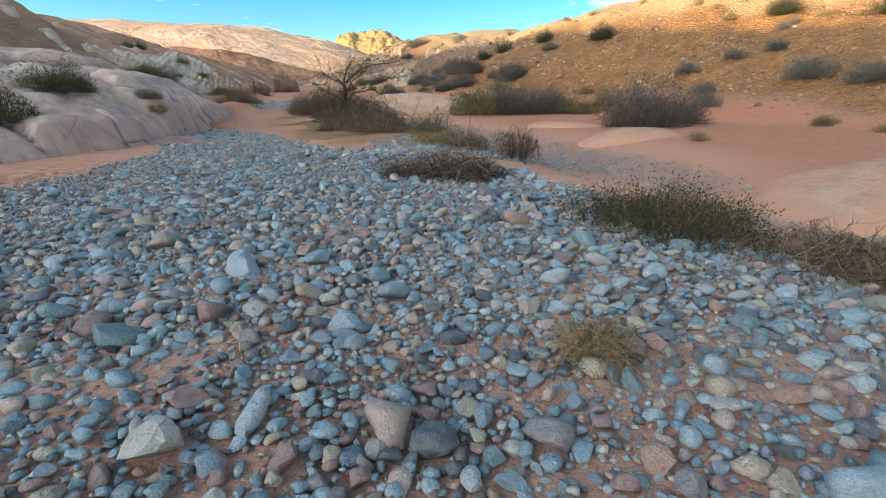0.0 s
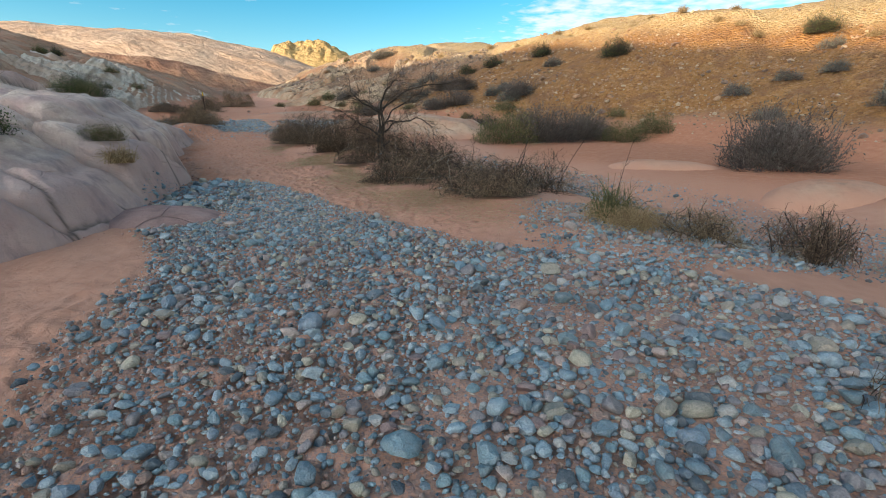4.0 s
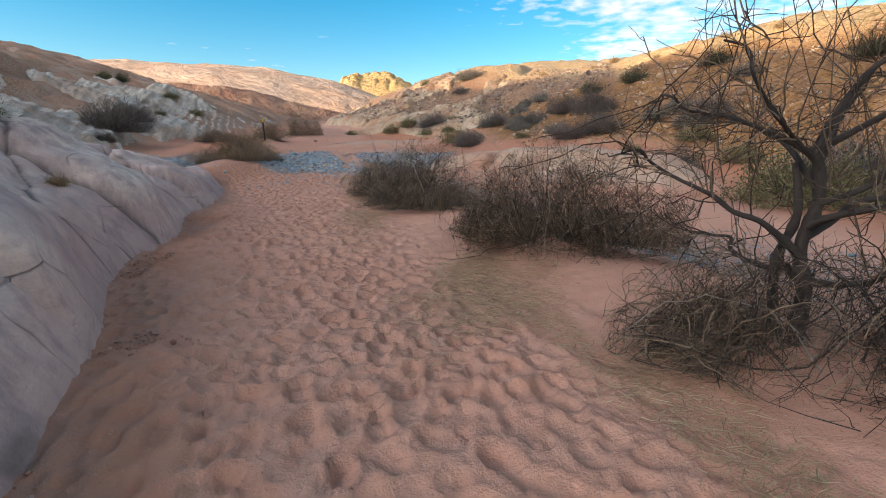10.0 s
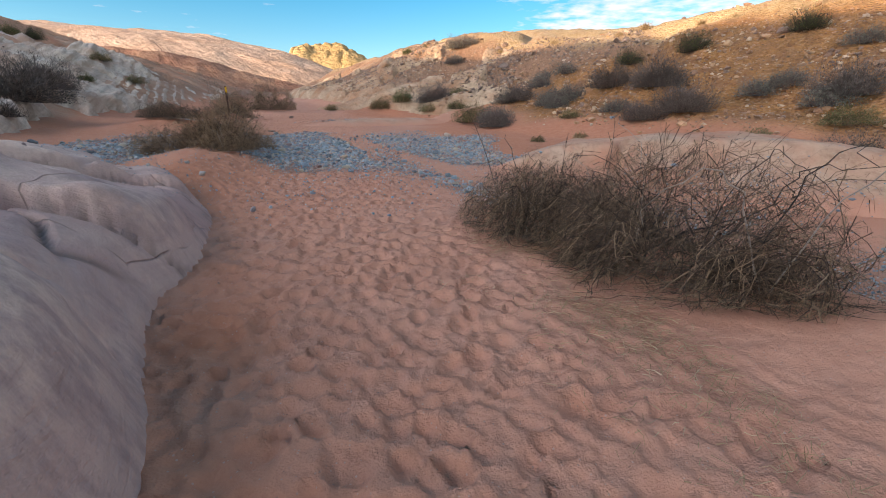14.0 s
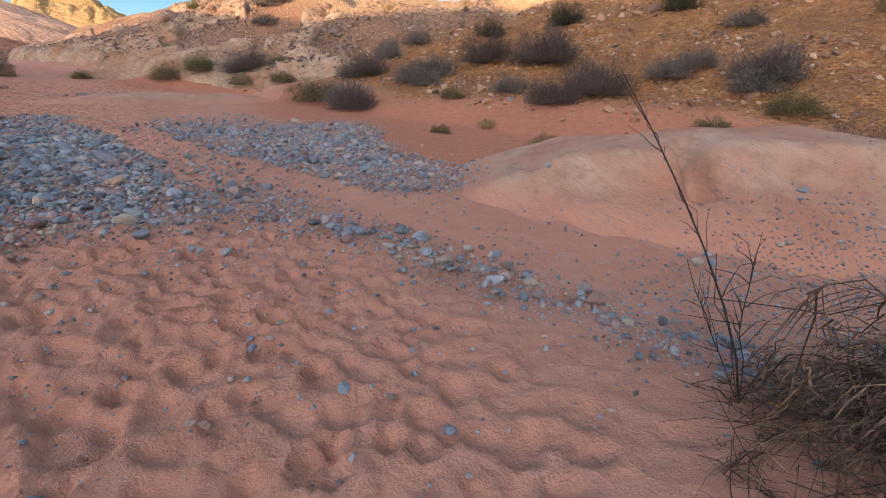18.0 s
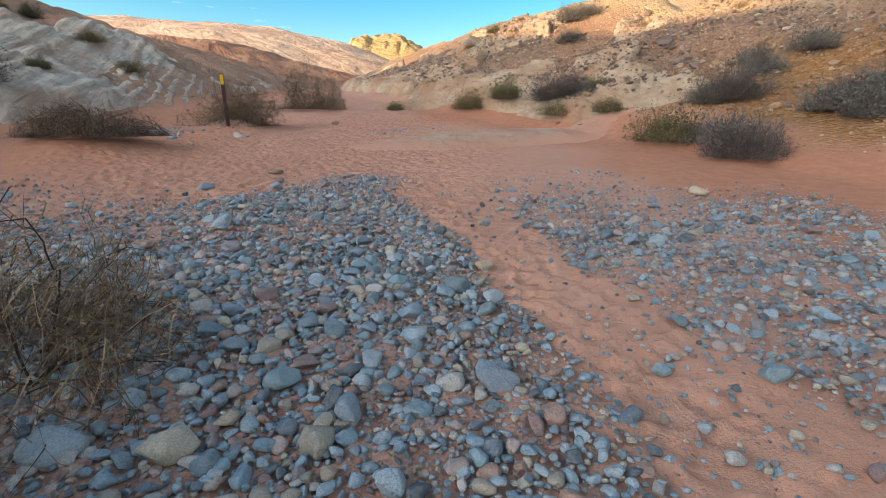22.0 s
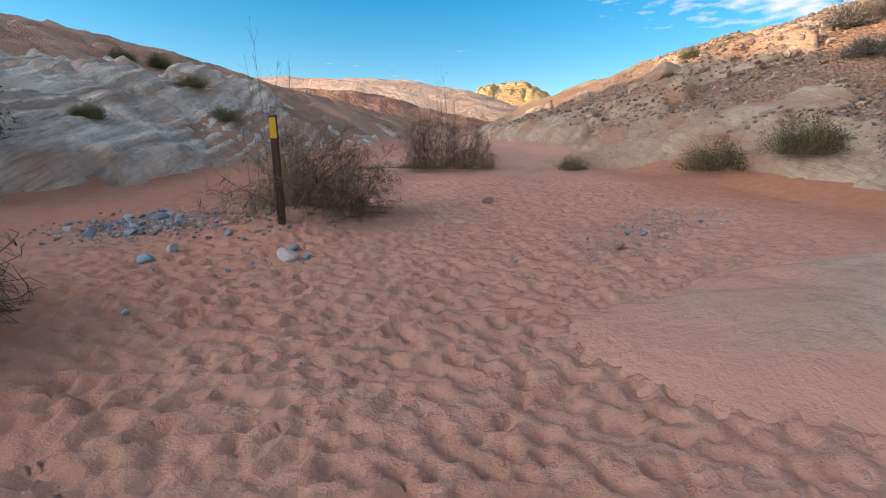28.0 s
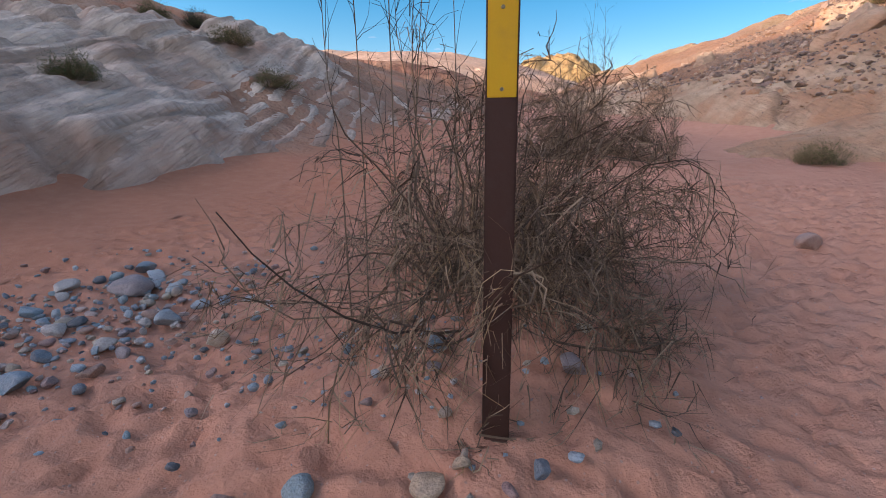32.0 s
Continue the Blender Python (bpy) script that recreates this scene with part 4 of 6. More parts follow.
def stone_shapes(rng, n, level, rough=0.13):
    """n rounded stones of unit length, each with its own flats: an array of places."""
    v, _ = ICO[level]
    p = np.repeat(v[None], n, 0)
    for _ in range(9):
        way = rng.normal(size=(n, 1, 3))
        way /= np.linalg.norm(way, axis=2, keepdims=True)
        cut = rng.uniform(0.40, 0.90, (n, 1, 1))
        over = np.clip((p * way).sum(2, keepdims=True) - cut, 0, None)
        p = p - 0.95 * over * way
    p *= 1 + rough * rng.normal(size=(n, len(v), 1)) * (0.45 if level > 1 else 0.8)
    p *= np.stack([np.ones(n), rng.uniform(0.62, 0.95, n), rng.uniform(0.45, 0.76, n)], 1)[:, None]
    turn = rng.uniform(0, 2 * np.pi, n)
    lean = rng.normal(0, 0.22, n)
    c, s, cl, sl = np.cos(turn), np.sin(turn), np.cos(lean), np.sin(lean)
    x, y, z = p[..., 0], p[..., 1], p[..., 2]
    x, z = cl[:, None] * x - sl[:, None] * z, sl[:, None] * x + cl[:, None] * z
    return np.stack([c[:, None] * x - s[:, None] * y, s[:, None] * x + c[:, None] * y, z], 2)


def strew(rng, field, x0, x1, y0, y1, gap, keep=1.0):
    """Places on a jittered grid, kept as often as the field says."""
    x, y = (a.ravel() for a in np.meshgrid(np.arange(x0, x1, gap), np.arange(y0, y1, gap)))
    x, y = x + rng.uniform(-0.5, 0.5, x.size) * gap, y + rng.uniform(-0.5, 0.5, x.size) * gap
    ok = rng.uniform(size=x.size) < keep * field(x, y)
    return x[ok], y[ok]


def packed(rng, field, x0, x1, y0, y1, classes, grade, cell=0.012):
    """Stones dropped from the largest to the smallest, each only where there is still room for it: places and sizes."""
    pad = 24
    busy = np.zeros((int((y1 - y0) / cell) + 2 * pad + 2, int((x1 - x0) / cell) + 2 * pad + 2), bool)
    discs = {}
    for k in range(1, pad):
        a = np.arange(-k, k + 1)
        discs[k] = a[:, None] ** 2 + a[None] ** 2 <= k * k
    kept = []
    for lo, hi, tries in classes:
        n = int(tries * (x1 - x0) * (y1 - y0))
        x, y = rng.uniform(x0, x1, n), rng.uniform(y0, y1, n)
        ok = rng.uniform(size=n) < field(x, y)
        x, y = x[ok], y[ok]
        r = (lo + (hi - lo) * rng.uniform(size=x.size) ** 1.6) * grade(x, y)
        for a, b, c in zip(x.tolist(), y.tolist(), r.tolist()):
            i, j, k = int((b - y0) / cell) + pad, int((a - x0) / cell) + pad, min(max(int(0.66 * c / cell), 1), pad - 1)
            there = busy[i - k:i + k + 1, j - k:j + k + 1]
            if busy[i, j] or there[::k, ::k].any() or (there & discs[k]).any():
                continue
            there |= discs[k]
            kept.append((a, b, c))
    return np.array(kept).T


def pile(rng, x, y, size, level, sink=0.12):
    p = stone_shapes(rng, len(x), level) * size[:, None, None]
    p += np.stack([x, y, stand(x, y) + (0.34 - sink) * size], 1)[:, None]
    f = ICO[level][1]
    k = p.shape[1]
    return p.reshape(-1, 3), (f[None] + k * np.arange(len(x))[:, None, None]).reshape(-1, 3)


def joined(piles):
    at, vs, fs = 0, [], []
    for v, f in piles:
        vs.append(v)
        fs.append(f + at)
        at += len(v)
    return np.concatenate(vs), np.concatenate(fs)


STONE_MESHES = []


def stone_bank():
    rng = np.random.default_rng(5)
    for level, n in ((2, 16), (3, 16)):
        for p in stone_shapes(rng, n, level, 0.045 if level == 2 else 0.016):
            STONE_MESHES.append(mesh_of("stone", p, ICO[level][1], COBBLES))


def gravel_field(name, label, field, box, classes, near, seed=1, grade=None, open_sand=lambda y: 0.35):
    """A bed of stones: most joined, and up to 300 cobbles near the path as pieces of their own."""
    rng = np.random.default_rng(seed)
    grade = grade or (lambda x, y: np.ones_like(y))
    patchy = lambda x, y: field(x, y) * (open_sand(y) + (1 - open_sand(y)) * ramp(fbm(x * 0.8, y * 0.8, seed + 9, 3), -0.35, 0.0))
    x, y, size = packed(rng, patchy, *box, classes, grade)
    order = np.argsort(np.hypot(x - near[0], (y - near[1]) * 0.6) - 30 * (size > 0.048))
    x, y, size = x[order], y[order], 1.1 * size[order]
    single = min(300, int((size > 0.053).sum()))
    piles, rounded = [], []
    look_at = size / (2.0 + 0.5 * np.hypot(x - near[0], (y - near[1]) * 0.6))
    for level, lo, hi in ((0, 0, 0.006), (1, 0.006, 0.0118), (2, 0.0118, 9)):
        some = (look_at >= lo) & (look_at < hi) & (np.arange(size.size) >= single)
        if some.any():
            piles.append(pile(rng, x[some], y[some], size[some], level, rng.uniform(-0.10, 0.24, int(some.sum()))))
            rounded.append(np.repeat(rng.uniform(size=int(some.sum())) < 0.6, len(ICO[level][1])))
    ob = new(name, mesh_of(name, *joined(piles), PEBBLES, np.concatenate(rounded)))
    tagged(ob, label, "gravel", kind="stuff")
    for k in range(single):
        s = float(size[k])
        piece = part("stone", STONE_MESHES[rng.integers(16) if s < 0.07 else 16 + rng.integers(16)], ob)
        piece.matrix_basis = pose(float(x[k]), float(y[k]), float(stand(x[k], y[k])) + 0.25 * s, rng.normal(0, 9), rng.normal(0, 9), rng.uniform(0, 360)) @ Matrix.Diagonal((s, s, s, 1))
    return ob


# ---- plants ----
def tubes(lines, r0, r1):
    """Three-sided tapered shoots along an array of lines (n, k, 3)."""
    n, k, _ = lines.shape
    way = np.gradient(lines, axis=1)
    way /= np.linalg.norm(way, axis=2, keepdims=True) + 1e-9
    side = np.cross(way, np.array([0.31, 0.52, 0.80]))
    side /= np.linalg.norm(side, axis=2, keepdims=True) + 1e-9
    up = np.cross(way, side)
    r = (np.asarray(r0).reshape(-1, 1) * (1 - np.linspace(0, 1, k)) + np.asarray(r1).reshape(-1, 1) * np.linspace(0, 1, k))
    r = np.broadcast_to(r, (n, k))[..., None]
    ring = [lines + r * (math.cos(a) * side + math.sin(a) * up) for a in (0.0, 2.0944, 4.1888)]
    v = np.stack(ring, 2).reshape(-1, 3)
    base = (np.arange(n)[:, None] * k + np.arange(k - 1)[None]).ravel() * 3
    f = [np.stack([base + i, base + (i + 1) % 3, base + 3 + (i + 1) % 3, base + 3 + i], 1) for i in range(3)]
    return v, np.concatenate(f)


def strips(lines, width):
    """Flat, very narrow blades along lines, for the finest twigs and straws."""
    n, k, _ = lines.shape
    way = np.gradient(lines, axis=1)
    side = np.cross(way, np.array([0.43, 0.31, 0.85]) + 0.6 * np.sin(np.arange(n))[:, None, None])
    side *= (np.asarray(width).reshape(-1, 1, 1) * np.linspace(1, 0.35, k)[None, :, None]) / (np.linalg.norm(side, axis=2, keepdims=True) + 1e-9)
    v = np.stack([lines - side, lines + side], 2).reshape(-1, 3)
    base = (np.arange(n)[:, None] * k + np.arange(k - 1)[None]).ravel() * 2
    return v, np.stack([base, base + 1, base + 3, base + 2], 1)


def shoots(rng, n, wide, high, k=6, spread=0.15, arch=0.15, wobble=0.05, low=0.0, fill=0.45):
    """Lines from a root crown out to a dome wide and high."""
    turn = rng.uniform(0, 2 * np.pi, n)
    rise = np.arcsin(rng.uniform(low, 1.0, n))
    reach = rng.uniform(fill, 1.05, n)
    end = np.stack([np.cos(turn) * np.cos(rise) * wide * reach, np.sin(turn) * np.cos(rise) * wide * reach, np.sin(rise) * high * reach], 1)
    start = rng.normal(0, spread * wide, (n, 3)) * (1, 1, 0.05)
    t = np.linspace(0, 1, k)[None, :, None]
    p = start[:, None] * (1 - t) + (end + 0.4 * start)[:, None] * t
    p[..., 2] += (np.sin(np.pi * t[..., 0]) * arch * high) * rng.uniform(0.2, 1.2, (n, 1))
    p += wobble * wide * np.cumsum(rng.normal(0, 0.5, p.shape), 1) * t
    p[..., 2] = np.maximum(p[..., 2], 0.01)
    return p


def side_shoots(rng, parents, n, length, k=4, splay=0.8, droop=0.0, lo=0.25):
    m, pk, _ = parents.shape
    who, t = rng.integers(0, m, n), rng.uniform(lo, 1.0, n) * (pk - 1.001)
    i = t.astype(int)
    f = (t - i)[:, None]
    a, b = parents[who, i], parents[who, i + 1]
    start, way = a * (1 - f) + b * f, b - a
    way /= np.linalg.norm(way, axis=1, keepdims=True) + 1e-9
    way = way + splay * rng.normal(size=(n, 3))
    way /= np.linalg.norm(way, axis=1, keepdims=True) + 1e-9
    size = length * rng.uniform(0.4, 1.2, n)
    u = np.linspace(0, 1, k)[None, :, None]
    p = start[:, None] + way[:, None] * size[:, None, None] * u
    p += 0.2 * size[:, None, None] * np.cumsum(rng.normal(0, 0.6, p.shape), 1) * u
    p[..., 2] -= droop * size[:, None] * u[..., 0] ** 2
    p[..., 2] = np.maximum(p[..., 2], 0.005)
    return p


def canes(rng, n, wide, high, k=10, crowns=6, rise=(20, 85), curl=(6, 17), crook=11.0):
    """Crooked dead canes that spring from a few crowns, arch over and droop inside a dome."""
    root = rng.normal(0, 0.30 * wide, (crowns, 2))[rng.integers(0, crowns, n)] + rng.normal(0, 0.05 * wide, (n, 2))
    turn = np.arctan2(root[:, 1], root[:, 0]) + rng.normal(0, 1.1, n)
    lift, bend = rng.uniform(*rise, n), rng.uniform(*curl, n)
    step = max(wide, high) * rng.uniform(0.6, 1.35, n) / (k - 1)
    at = np.concatenate([root, np.zeros((n, 1))], 1)
    out = [at]
    for _ in range(k - 1):
        a, e = turn, np.radians(lift)
        at = at + step[:, None] * np.stack([np.cos(a) * np.cos(e), np.sin(a) * np.cos(e), np.sin(e)], 1)
        out.append(at)
        turn, lift = turn + np.radians(rng.normal(0, crook, n)), lift - bend + rng.normal(0, crook, n)
    return within(np.stack(out, 1), wide, high)


def within(p, wide, high):
    """Pull what sticks out of an uneven dome part of the way back in, some lines less than others, and keep it off the ground."""
    turn = np.arctan2(p[..., 1], p[..., 0])
    lump = 1 + 0.14 * np.sin(3 * turn + 1.0 + wide * 9) + 0.12 * np.sin(5 * turn + 2.3 + 3.5 * p[..., 2] / high) + 0.08 * np.sin(9 * turn + 5 * p[..., 2] / high)
    r = (np.sqrt((p[..., 0] / wide) ** 2 + (p[..., 1] / wide) ** 2 + (p[..., 2] / high) ** 2) / lump)[..., None]
    loose = 0.30 + 0.65 * np.mod(np.sin(p[:, :1, :1] * 91.7 + p[:, :1, 1:2] * 37.3) * 43.7, 1.0) ** 0.6
    p = p * np.where(r > 1, np.maximum(r, 1e-6) ** -loose, 1.0)
    p[..., 2] = np.maximum(p[..., 2], 0.012)
    return p


def leaves_on(rng, lines, n, length, width, up=0.4):
    m, k, _ = lines.shape
    at = lines[rng.integers(0, m, n), rng.integers(k // 3, k, n)] + rng.normal(0, length * 0.7, (n, 3))
    way = rng.normal(size=(n, 3)) + (0, 0, up)
    way /= np.linalg.norm(way, axis=1, keepdims=True)
    side = np.cross(way, rng.normal(size=(n, 3)))
    side /= np.linalg.norm(side, axis=1, keepdims=True)
    s = rng.uniform(0.6, 1.3, (n, 1))
    v = np.stack([at, at + way * length * 0.5 * s + side * width * s, at + way * length * s, at + way * length * 0.5 * s - side * width * s], 1).reshape(-1, 3)
    v[:, 2] = np.maximum(v[:, 2], 0.004)
    return v, np.arange(4 * n).reshape(-1, 4)


def shrub(name, label, category, seed, wide, high, wood, leaf=None, stems=60, sprigs=2400, leaves=0, leaf_size=(0.03, 0.007), thick=0.010, open_=0.35, up=0.5, sprig=0.16):
    """A desert shrub at the origin: stems from one crown, fine sprigs through a lumpy dome and, where it has them, leaves."""
    rng = np.random.default_rng(seed)
    root = tagged(new(name), label, category)
    a = shoots(rng, stems, wide * 0.95, high * 0.95, 6, spread=0.15, arch=0.1, low=0.05, wobble=0.05, fill=0.6)
    part("branchwork", mesh_of("branchwork", *tubes(a, thick * rng.uniform(0.6, 1.3, stems), thick * 0.3), wood), root)
    way = rng.normal(size=(sprigs, 3))
    way[:, 2] = np.abs(way[:, 2]) * 0.9
    way /= np.linalg.norm(way, axis=1, keepdims=True)
    turn = np.arctan2(way[:, 1], way[:, 0])
    lump = 1 + 0.22 * np.sin(3 * turn + seed) * (0.4 + way[:, 2]) + 0.16 * np.sin(5 * turn + 4 * way[:, 2] + 2 * seed) + 0.09 * np.sin(11 * turn + 9 * way[:, 2])
    deep = rng.uniform(open_, 1.0, sprigs) ** 0.55 * lump
    at = way * deep[:, None] * (wide * 0.86, wide * 0.86, high * 0.86)
    out = way * (1, 1, 0.8) + 0.45 * rng.normal(size=(sprigs, 3)) + (0, 0, up)
    out /= np.linalg.norm(out, axis=1, keepdims=True)
    long = sprig * max(wide, high) * rng.uniform(0.5, 1.5, sprigs)
    c = at[:, None] + out[:, None] * long[:, None, None] * np.linspace(-0.5, 0.6, 3)[None, :, None] + rng.normal(0, 0.012, (sprigs, 3, 3))
    c[..., 2] = np.maximum(c[..., 2], 0.01)
    part("twiggery", mesh_of("twiggery", *strips(c, thick * rng.uniform(0.22, 0.45, sprigs)), wood), root)
    if leaves:
        part("foliage", mesh_of("foliage", *leaves_on(rng, c, leaves, *leaf_size), leaf), root)
    return root


def grass_clump(name, label, seed, wide, high, n, material, width=0.004, droop=0.6, flat=False):
    rng = np.random.default_rng(seed)
    root = tagged(new(name), label, "grass")
    p = shoots(rng, n, wide, high, 6, spread=0.22, arch=0.25, low=0.0 if flat else 0.25, wobble=0.02)
    p[..., 2] -= droop * high * (np.linspace(0, 1, 6)[None] ** 3) * rng.uniform(0, 0.7, (n, 1))
    p[..., 2] = np.maximum(p[..., 2], 0.01)
    part("foliage", mesh_of("foliage", *tubes(p, width * rng.uniform(0.6, 1.3, n), width * 0.25), material), root)
    return root


def set_down(root, x, y, turn=0.0, scale=1.0, tall=1.0, sink=0.02):
    root.matrix_basis = pose(x, y, float(stand(x, y)) - sink, 0, 0, turn) @ Matrix.Diagonal((scale, scale, scale * tall, 1))
    return root


def repeat(root, places, seed):
    """More of the same kind; each place: x, y and width against the first."""
    rng = random.Random(seed)
    for x, y, s in places:
        m = pose(x, y, float(stand(x, y)) - 0.03, 0, 0, rng.uniform(0, 360)) @ Matrix.Diagonal((s, s, s * rng.uniform(0.85, 1.1), 1))
        ob = copy_thing(root, Matrix())
        ob.matrix_basis = m


# ---- the large structure ----
build_ground()
xs, ys = np.concatenate([np.arange(-9.5, -3.0, 0.09), np.arange(-3.0, 0.45, 0.03)]), np.concatenate([np.arange(3.0, 9.0, 0.06), np.arange(9.0, 22.0, 0.034), np.arange(22.0, 29.0, 0.07)])
x, y = (a.ravel() for a in np.meshgrid(xs, ys))
x = x + rock_foot(y)
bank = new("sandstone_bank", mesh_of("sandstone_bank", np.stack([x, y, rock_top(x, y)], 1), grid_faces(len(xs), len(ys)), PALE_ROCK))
bank.data.attributes.new("seam", "FLOAT", "POINT").data.foreach_set("value", seams(x, y).astype(np.float32))
# pinker and darker low on the bank: rock tint plus painted shade
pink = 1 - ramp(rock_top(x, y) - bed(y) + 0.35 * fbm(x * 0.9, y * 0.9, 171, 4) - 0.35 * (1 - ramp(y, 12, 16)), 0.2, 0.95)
bank.data.attributes.new("pink_foot_shade", "FLOAT", "POINT").data.foreach_set("value", pink.astype(np.float32))
xs = np.concatenate([np.arange(-44, -34, 0.25), np.arange(-34, -19, 0.075), np.arange(-19, -12.4, 0.25)])
ys = np.concatenate([np.arange(12, 36, 0.14), np.arange(36, 62, 0.085), np.arange(62, 72, 0.25)])
x, y = (a.ravel() for a in np.meshgrid(xs, ys))
side = new("sandstone_ledges", mesh_of("sandstone_ledges", np.stack([x, y, ledges_left(x, y)], 1), grid_faces(len(xs), len(ys)), LEDGE_ROCK))
side.data.attributes.new("bed_tone", "FLOAT", "POINT").data.foreach_set("value", bed_tone(x, y, land(x, y, False), (0.6, 0.54, -1.0), 0.62, 341).astype(np.float32))
tagged(side, "stepped cream sandstone ledges breaking out of a brown hillside", "rock", kind="structure")
side = height_patch("sandstone_outcrop", ledges_right, -22, 6, 42.0, 76.0, 0.16, TAN_ROCK)
tagged(side, "tan sandstone outcrops among dark scree on the slope", "rock", kind="structure")
tagged(bank, "smooth pale sandstone bank with rounded blocks and cracks beside the sandy path", "rock", kind="structure")
for cx, cy, rx, ry, turn, high, blunt, seed in ((2.6, 6.6, 1.5, 0.7, 0.2, 0.08, 1.0, 421), (6.1, 5.8, 2.6, 1.2, 0.3, 0.26, 1.2, 431), (3.9, 15.4, 1.3, 0.8, -0.5, 0.2, 1.1, 441), (-8.7, 42.4, 4.6, 1.5, 0.5, 0.27, 1.0, 451), (4.6, 11.6, 1.2, 0.8, 0.2, 0.24, 1.2, 471), (-6.25, 11.2, 0.85, 0.55, 0.1, 0.16, 1.0, 481)):
    size = max(rx, ry) * 1.5
    slab = height_patch("sandstone_slab", slab_top(cx, cy, rx, ry, turn, high, blunt, seed), cx - size, cx + size, cy - size, cy + size, min(0.11, 0.05 * size), MAUVE_ROCK if seed == 481 else PINK_ROCK)
    tagged(slab, "low smooth pink and cream sandstone slab half buried in red sand", "rock", "slabs in the sand")


slab = height_patch("sandstone_slab", big_slab, -7.4, 4.4, 22.2, 33.0, 0.07, PINK_ROCK)
tagged(slab, "large rounded pink and cream sandstone slab with a steep cleft front", "rock", "slabs in the sand")


slab = height_patch("sandstone_slab", slab_top(-9.4, 53.6, 4.8, 1.9, 0.1, 0.5, 1.0, 461), -17, -2, 48.5, 58.5, 0.12, TAN_ROCK)
tagged(slab, "broad smooth tan sandstone slab at the foot of the scree slope", "rock", "slabs in the sand")


def ridge(name, label, material, x0, x1, y0, y1, nx, ny, top):
    xs, ys = np.linspace(x0, x1, nx), np.linspace(y0, y1, ny)
    x, y = (a.ravel() for a in np.meshgrid(xs, ys))
    ob = new(name, mesh_of(name, np.stack([x, y, top(x, y)], 1), grid_faces(nx, ny), material))
    return tagged(ob, label, "hill", kind="structure")


def dome_top(x, y):
    crest = line(x / 20, (-30, -18.2, -14.9, -10.2, -6.45, -4.45, -2, 2), (78, 94, 93, 89, 74, 61, 44, 10))
    v = (y - 560) / 240
    return 2 + crest * np.clip(1 - v * v, -0.3, 1) + 5 * fbm(x * 0.012, y * 0.012, 501, 5) + 3.6 * np.abs(fbm(x * 0.03 + y * 0.02, y * 0.06, 505, 4))


def peak_top(x, y):
    u, v = (x + 142) / 112, (y - 1000) / 130
    body = 165 * np.clip(1 - u**4 - v * v, -0.3, 1)
    return 0.93 * body + 34 * np.abs(fbm(x * 0.022, y * 0.02, 511, 4)) - 6


def red_top(x, y):
    crest = line(x, (-120, -75, -50, -38, -28, -14, 0), (17, 16, 15.2, 12.3, 10.5, 7, 3))
    v = (y - (128 + 0.25 * x)) / 26
    return -2 + (crest + 2) * np.clip(1 - v * v, -0.3, 1) + 1.2 * fbm(x * 0.07, y * 0.07, 521, 4) + 0.35 * fbm(x * 0.3, y * 0.3, 525, 3)


ridge("far_dome", "broad smooth pale pink sandstone dome lit by low sun", DOME_ROCK, -620, 40, 300, 760, 260, 140, dome_top)
ridge("far_peaks", "yellow sandstone crags in low sun on the skyline", PEAK_ROCK, -260, -10, 850, 1150, 200, 90, peak_top)
ridge("red_ridge", "dark red sandstone ridge at the head of the wash", RED_ROCK, -120, 4, 100, 150, 220, 90, red_top)

# ---- the trail post ----
POST_X, POST_Y = -16.4, 42.62


def box(bm, x0, x1, y0, y1, z0, z1, bevel=0.004):
    made = bmesh.ops.create_cube(bm, size=1.0, matrix=Matrix.LocRotScale(((x0 + x1) / 2, (y0 + y1) / 2, (z0 + z1) / 2), None, (x1 - x0, y1 - y0, z1 - z0)))
    if bevel:
        edges = {e for v in made["verts"] for e in v.link_edges}
        bmesh.ops.bevel(bm, geom=list(edges), offset=bevel, segments=2, affect="EDGES")


def solid(name, bm, material):
    me = bpy.data.meshes.new(name)
    bm.to_mesh(me)
    bm.free()
    me.materials.append(material)
    return me


def paint(name, colour, rough=0.55):
    m, n, l, b = shader(name, rough)
    grain = tex_noise(n, l, 40, 5)
    wear = span(n, l, tex_noise(n, l, 12, 6), 0.5, 0.75, 0, 0.35)
    col = mix_node(n, l, wear, colour, tuple(c * 0.6 + 0.03 for c in colour))
    l.new(col, b.inputs["Base Color"])
    bump_to(n, l, b, grain, 0.002, 0.5)
    return m


def trail_post():
    root = tagged(new("trail_post"), "brown painted trail marker post with a yellow band near its top", "post")
    bm = bmesh.new()
    box(bm, -0.046, 0.046, -0.030, 0.030, -0.4, 1.36, 0.006)
    part("post", solid("post", bm, paint("brown_post_paint", (0.055, 0.026, 0.018))), root)
    bm = bmesh.new()
    box(bm, -0.041, 0.041, -0.033, 0.0, 1.078, 1.335, 0.001)
    part("yellow_band", solid("yellow_band", bm, paint("yellow_reflective_paint", (0.62, 0.36, 0.01), 0.4)), root, "yellow reflective band")
    bm = bmesh.new()
    bmesh.ops.create_cone(bm, cap_ends=True, segments=8, radius1=0.006, radius2=0.005, depth=0.006, matrix=pose(0, -0.035, 0, 90))
    screw = solid("screw", bm, paint("dull_screw_heads", (0.2, 0.18, 0.12), 0.4))
    for z in (1.10, 1.31):
        part("screw", screw, root).matrix_basis = pose(0, 0, z)
    root.matrix_basis = pose(POST_X, POST_Y, float(stand(POST_X, POST_Y)), 1.0, -1.5, 14)
    return root


trail_post()

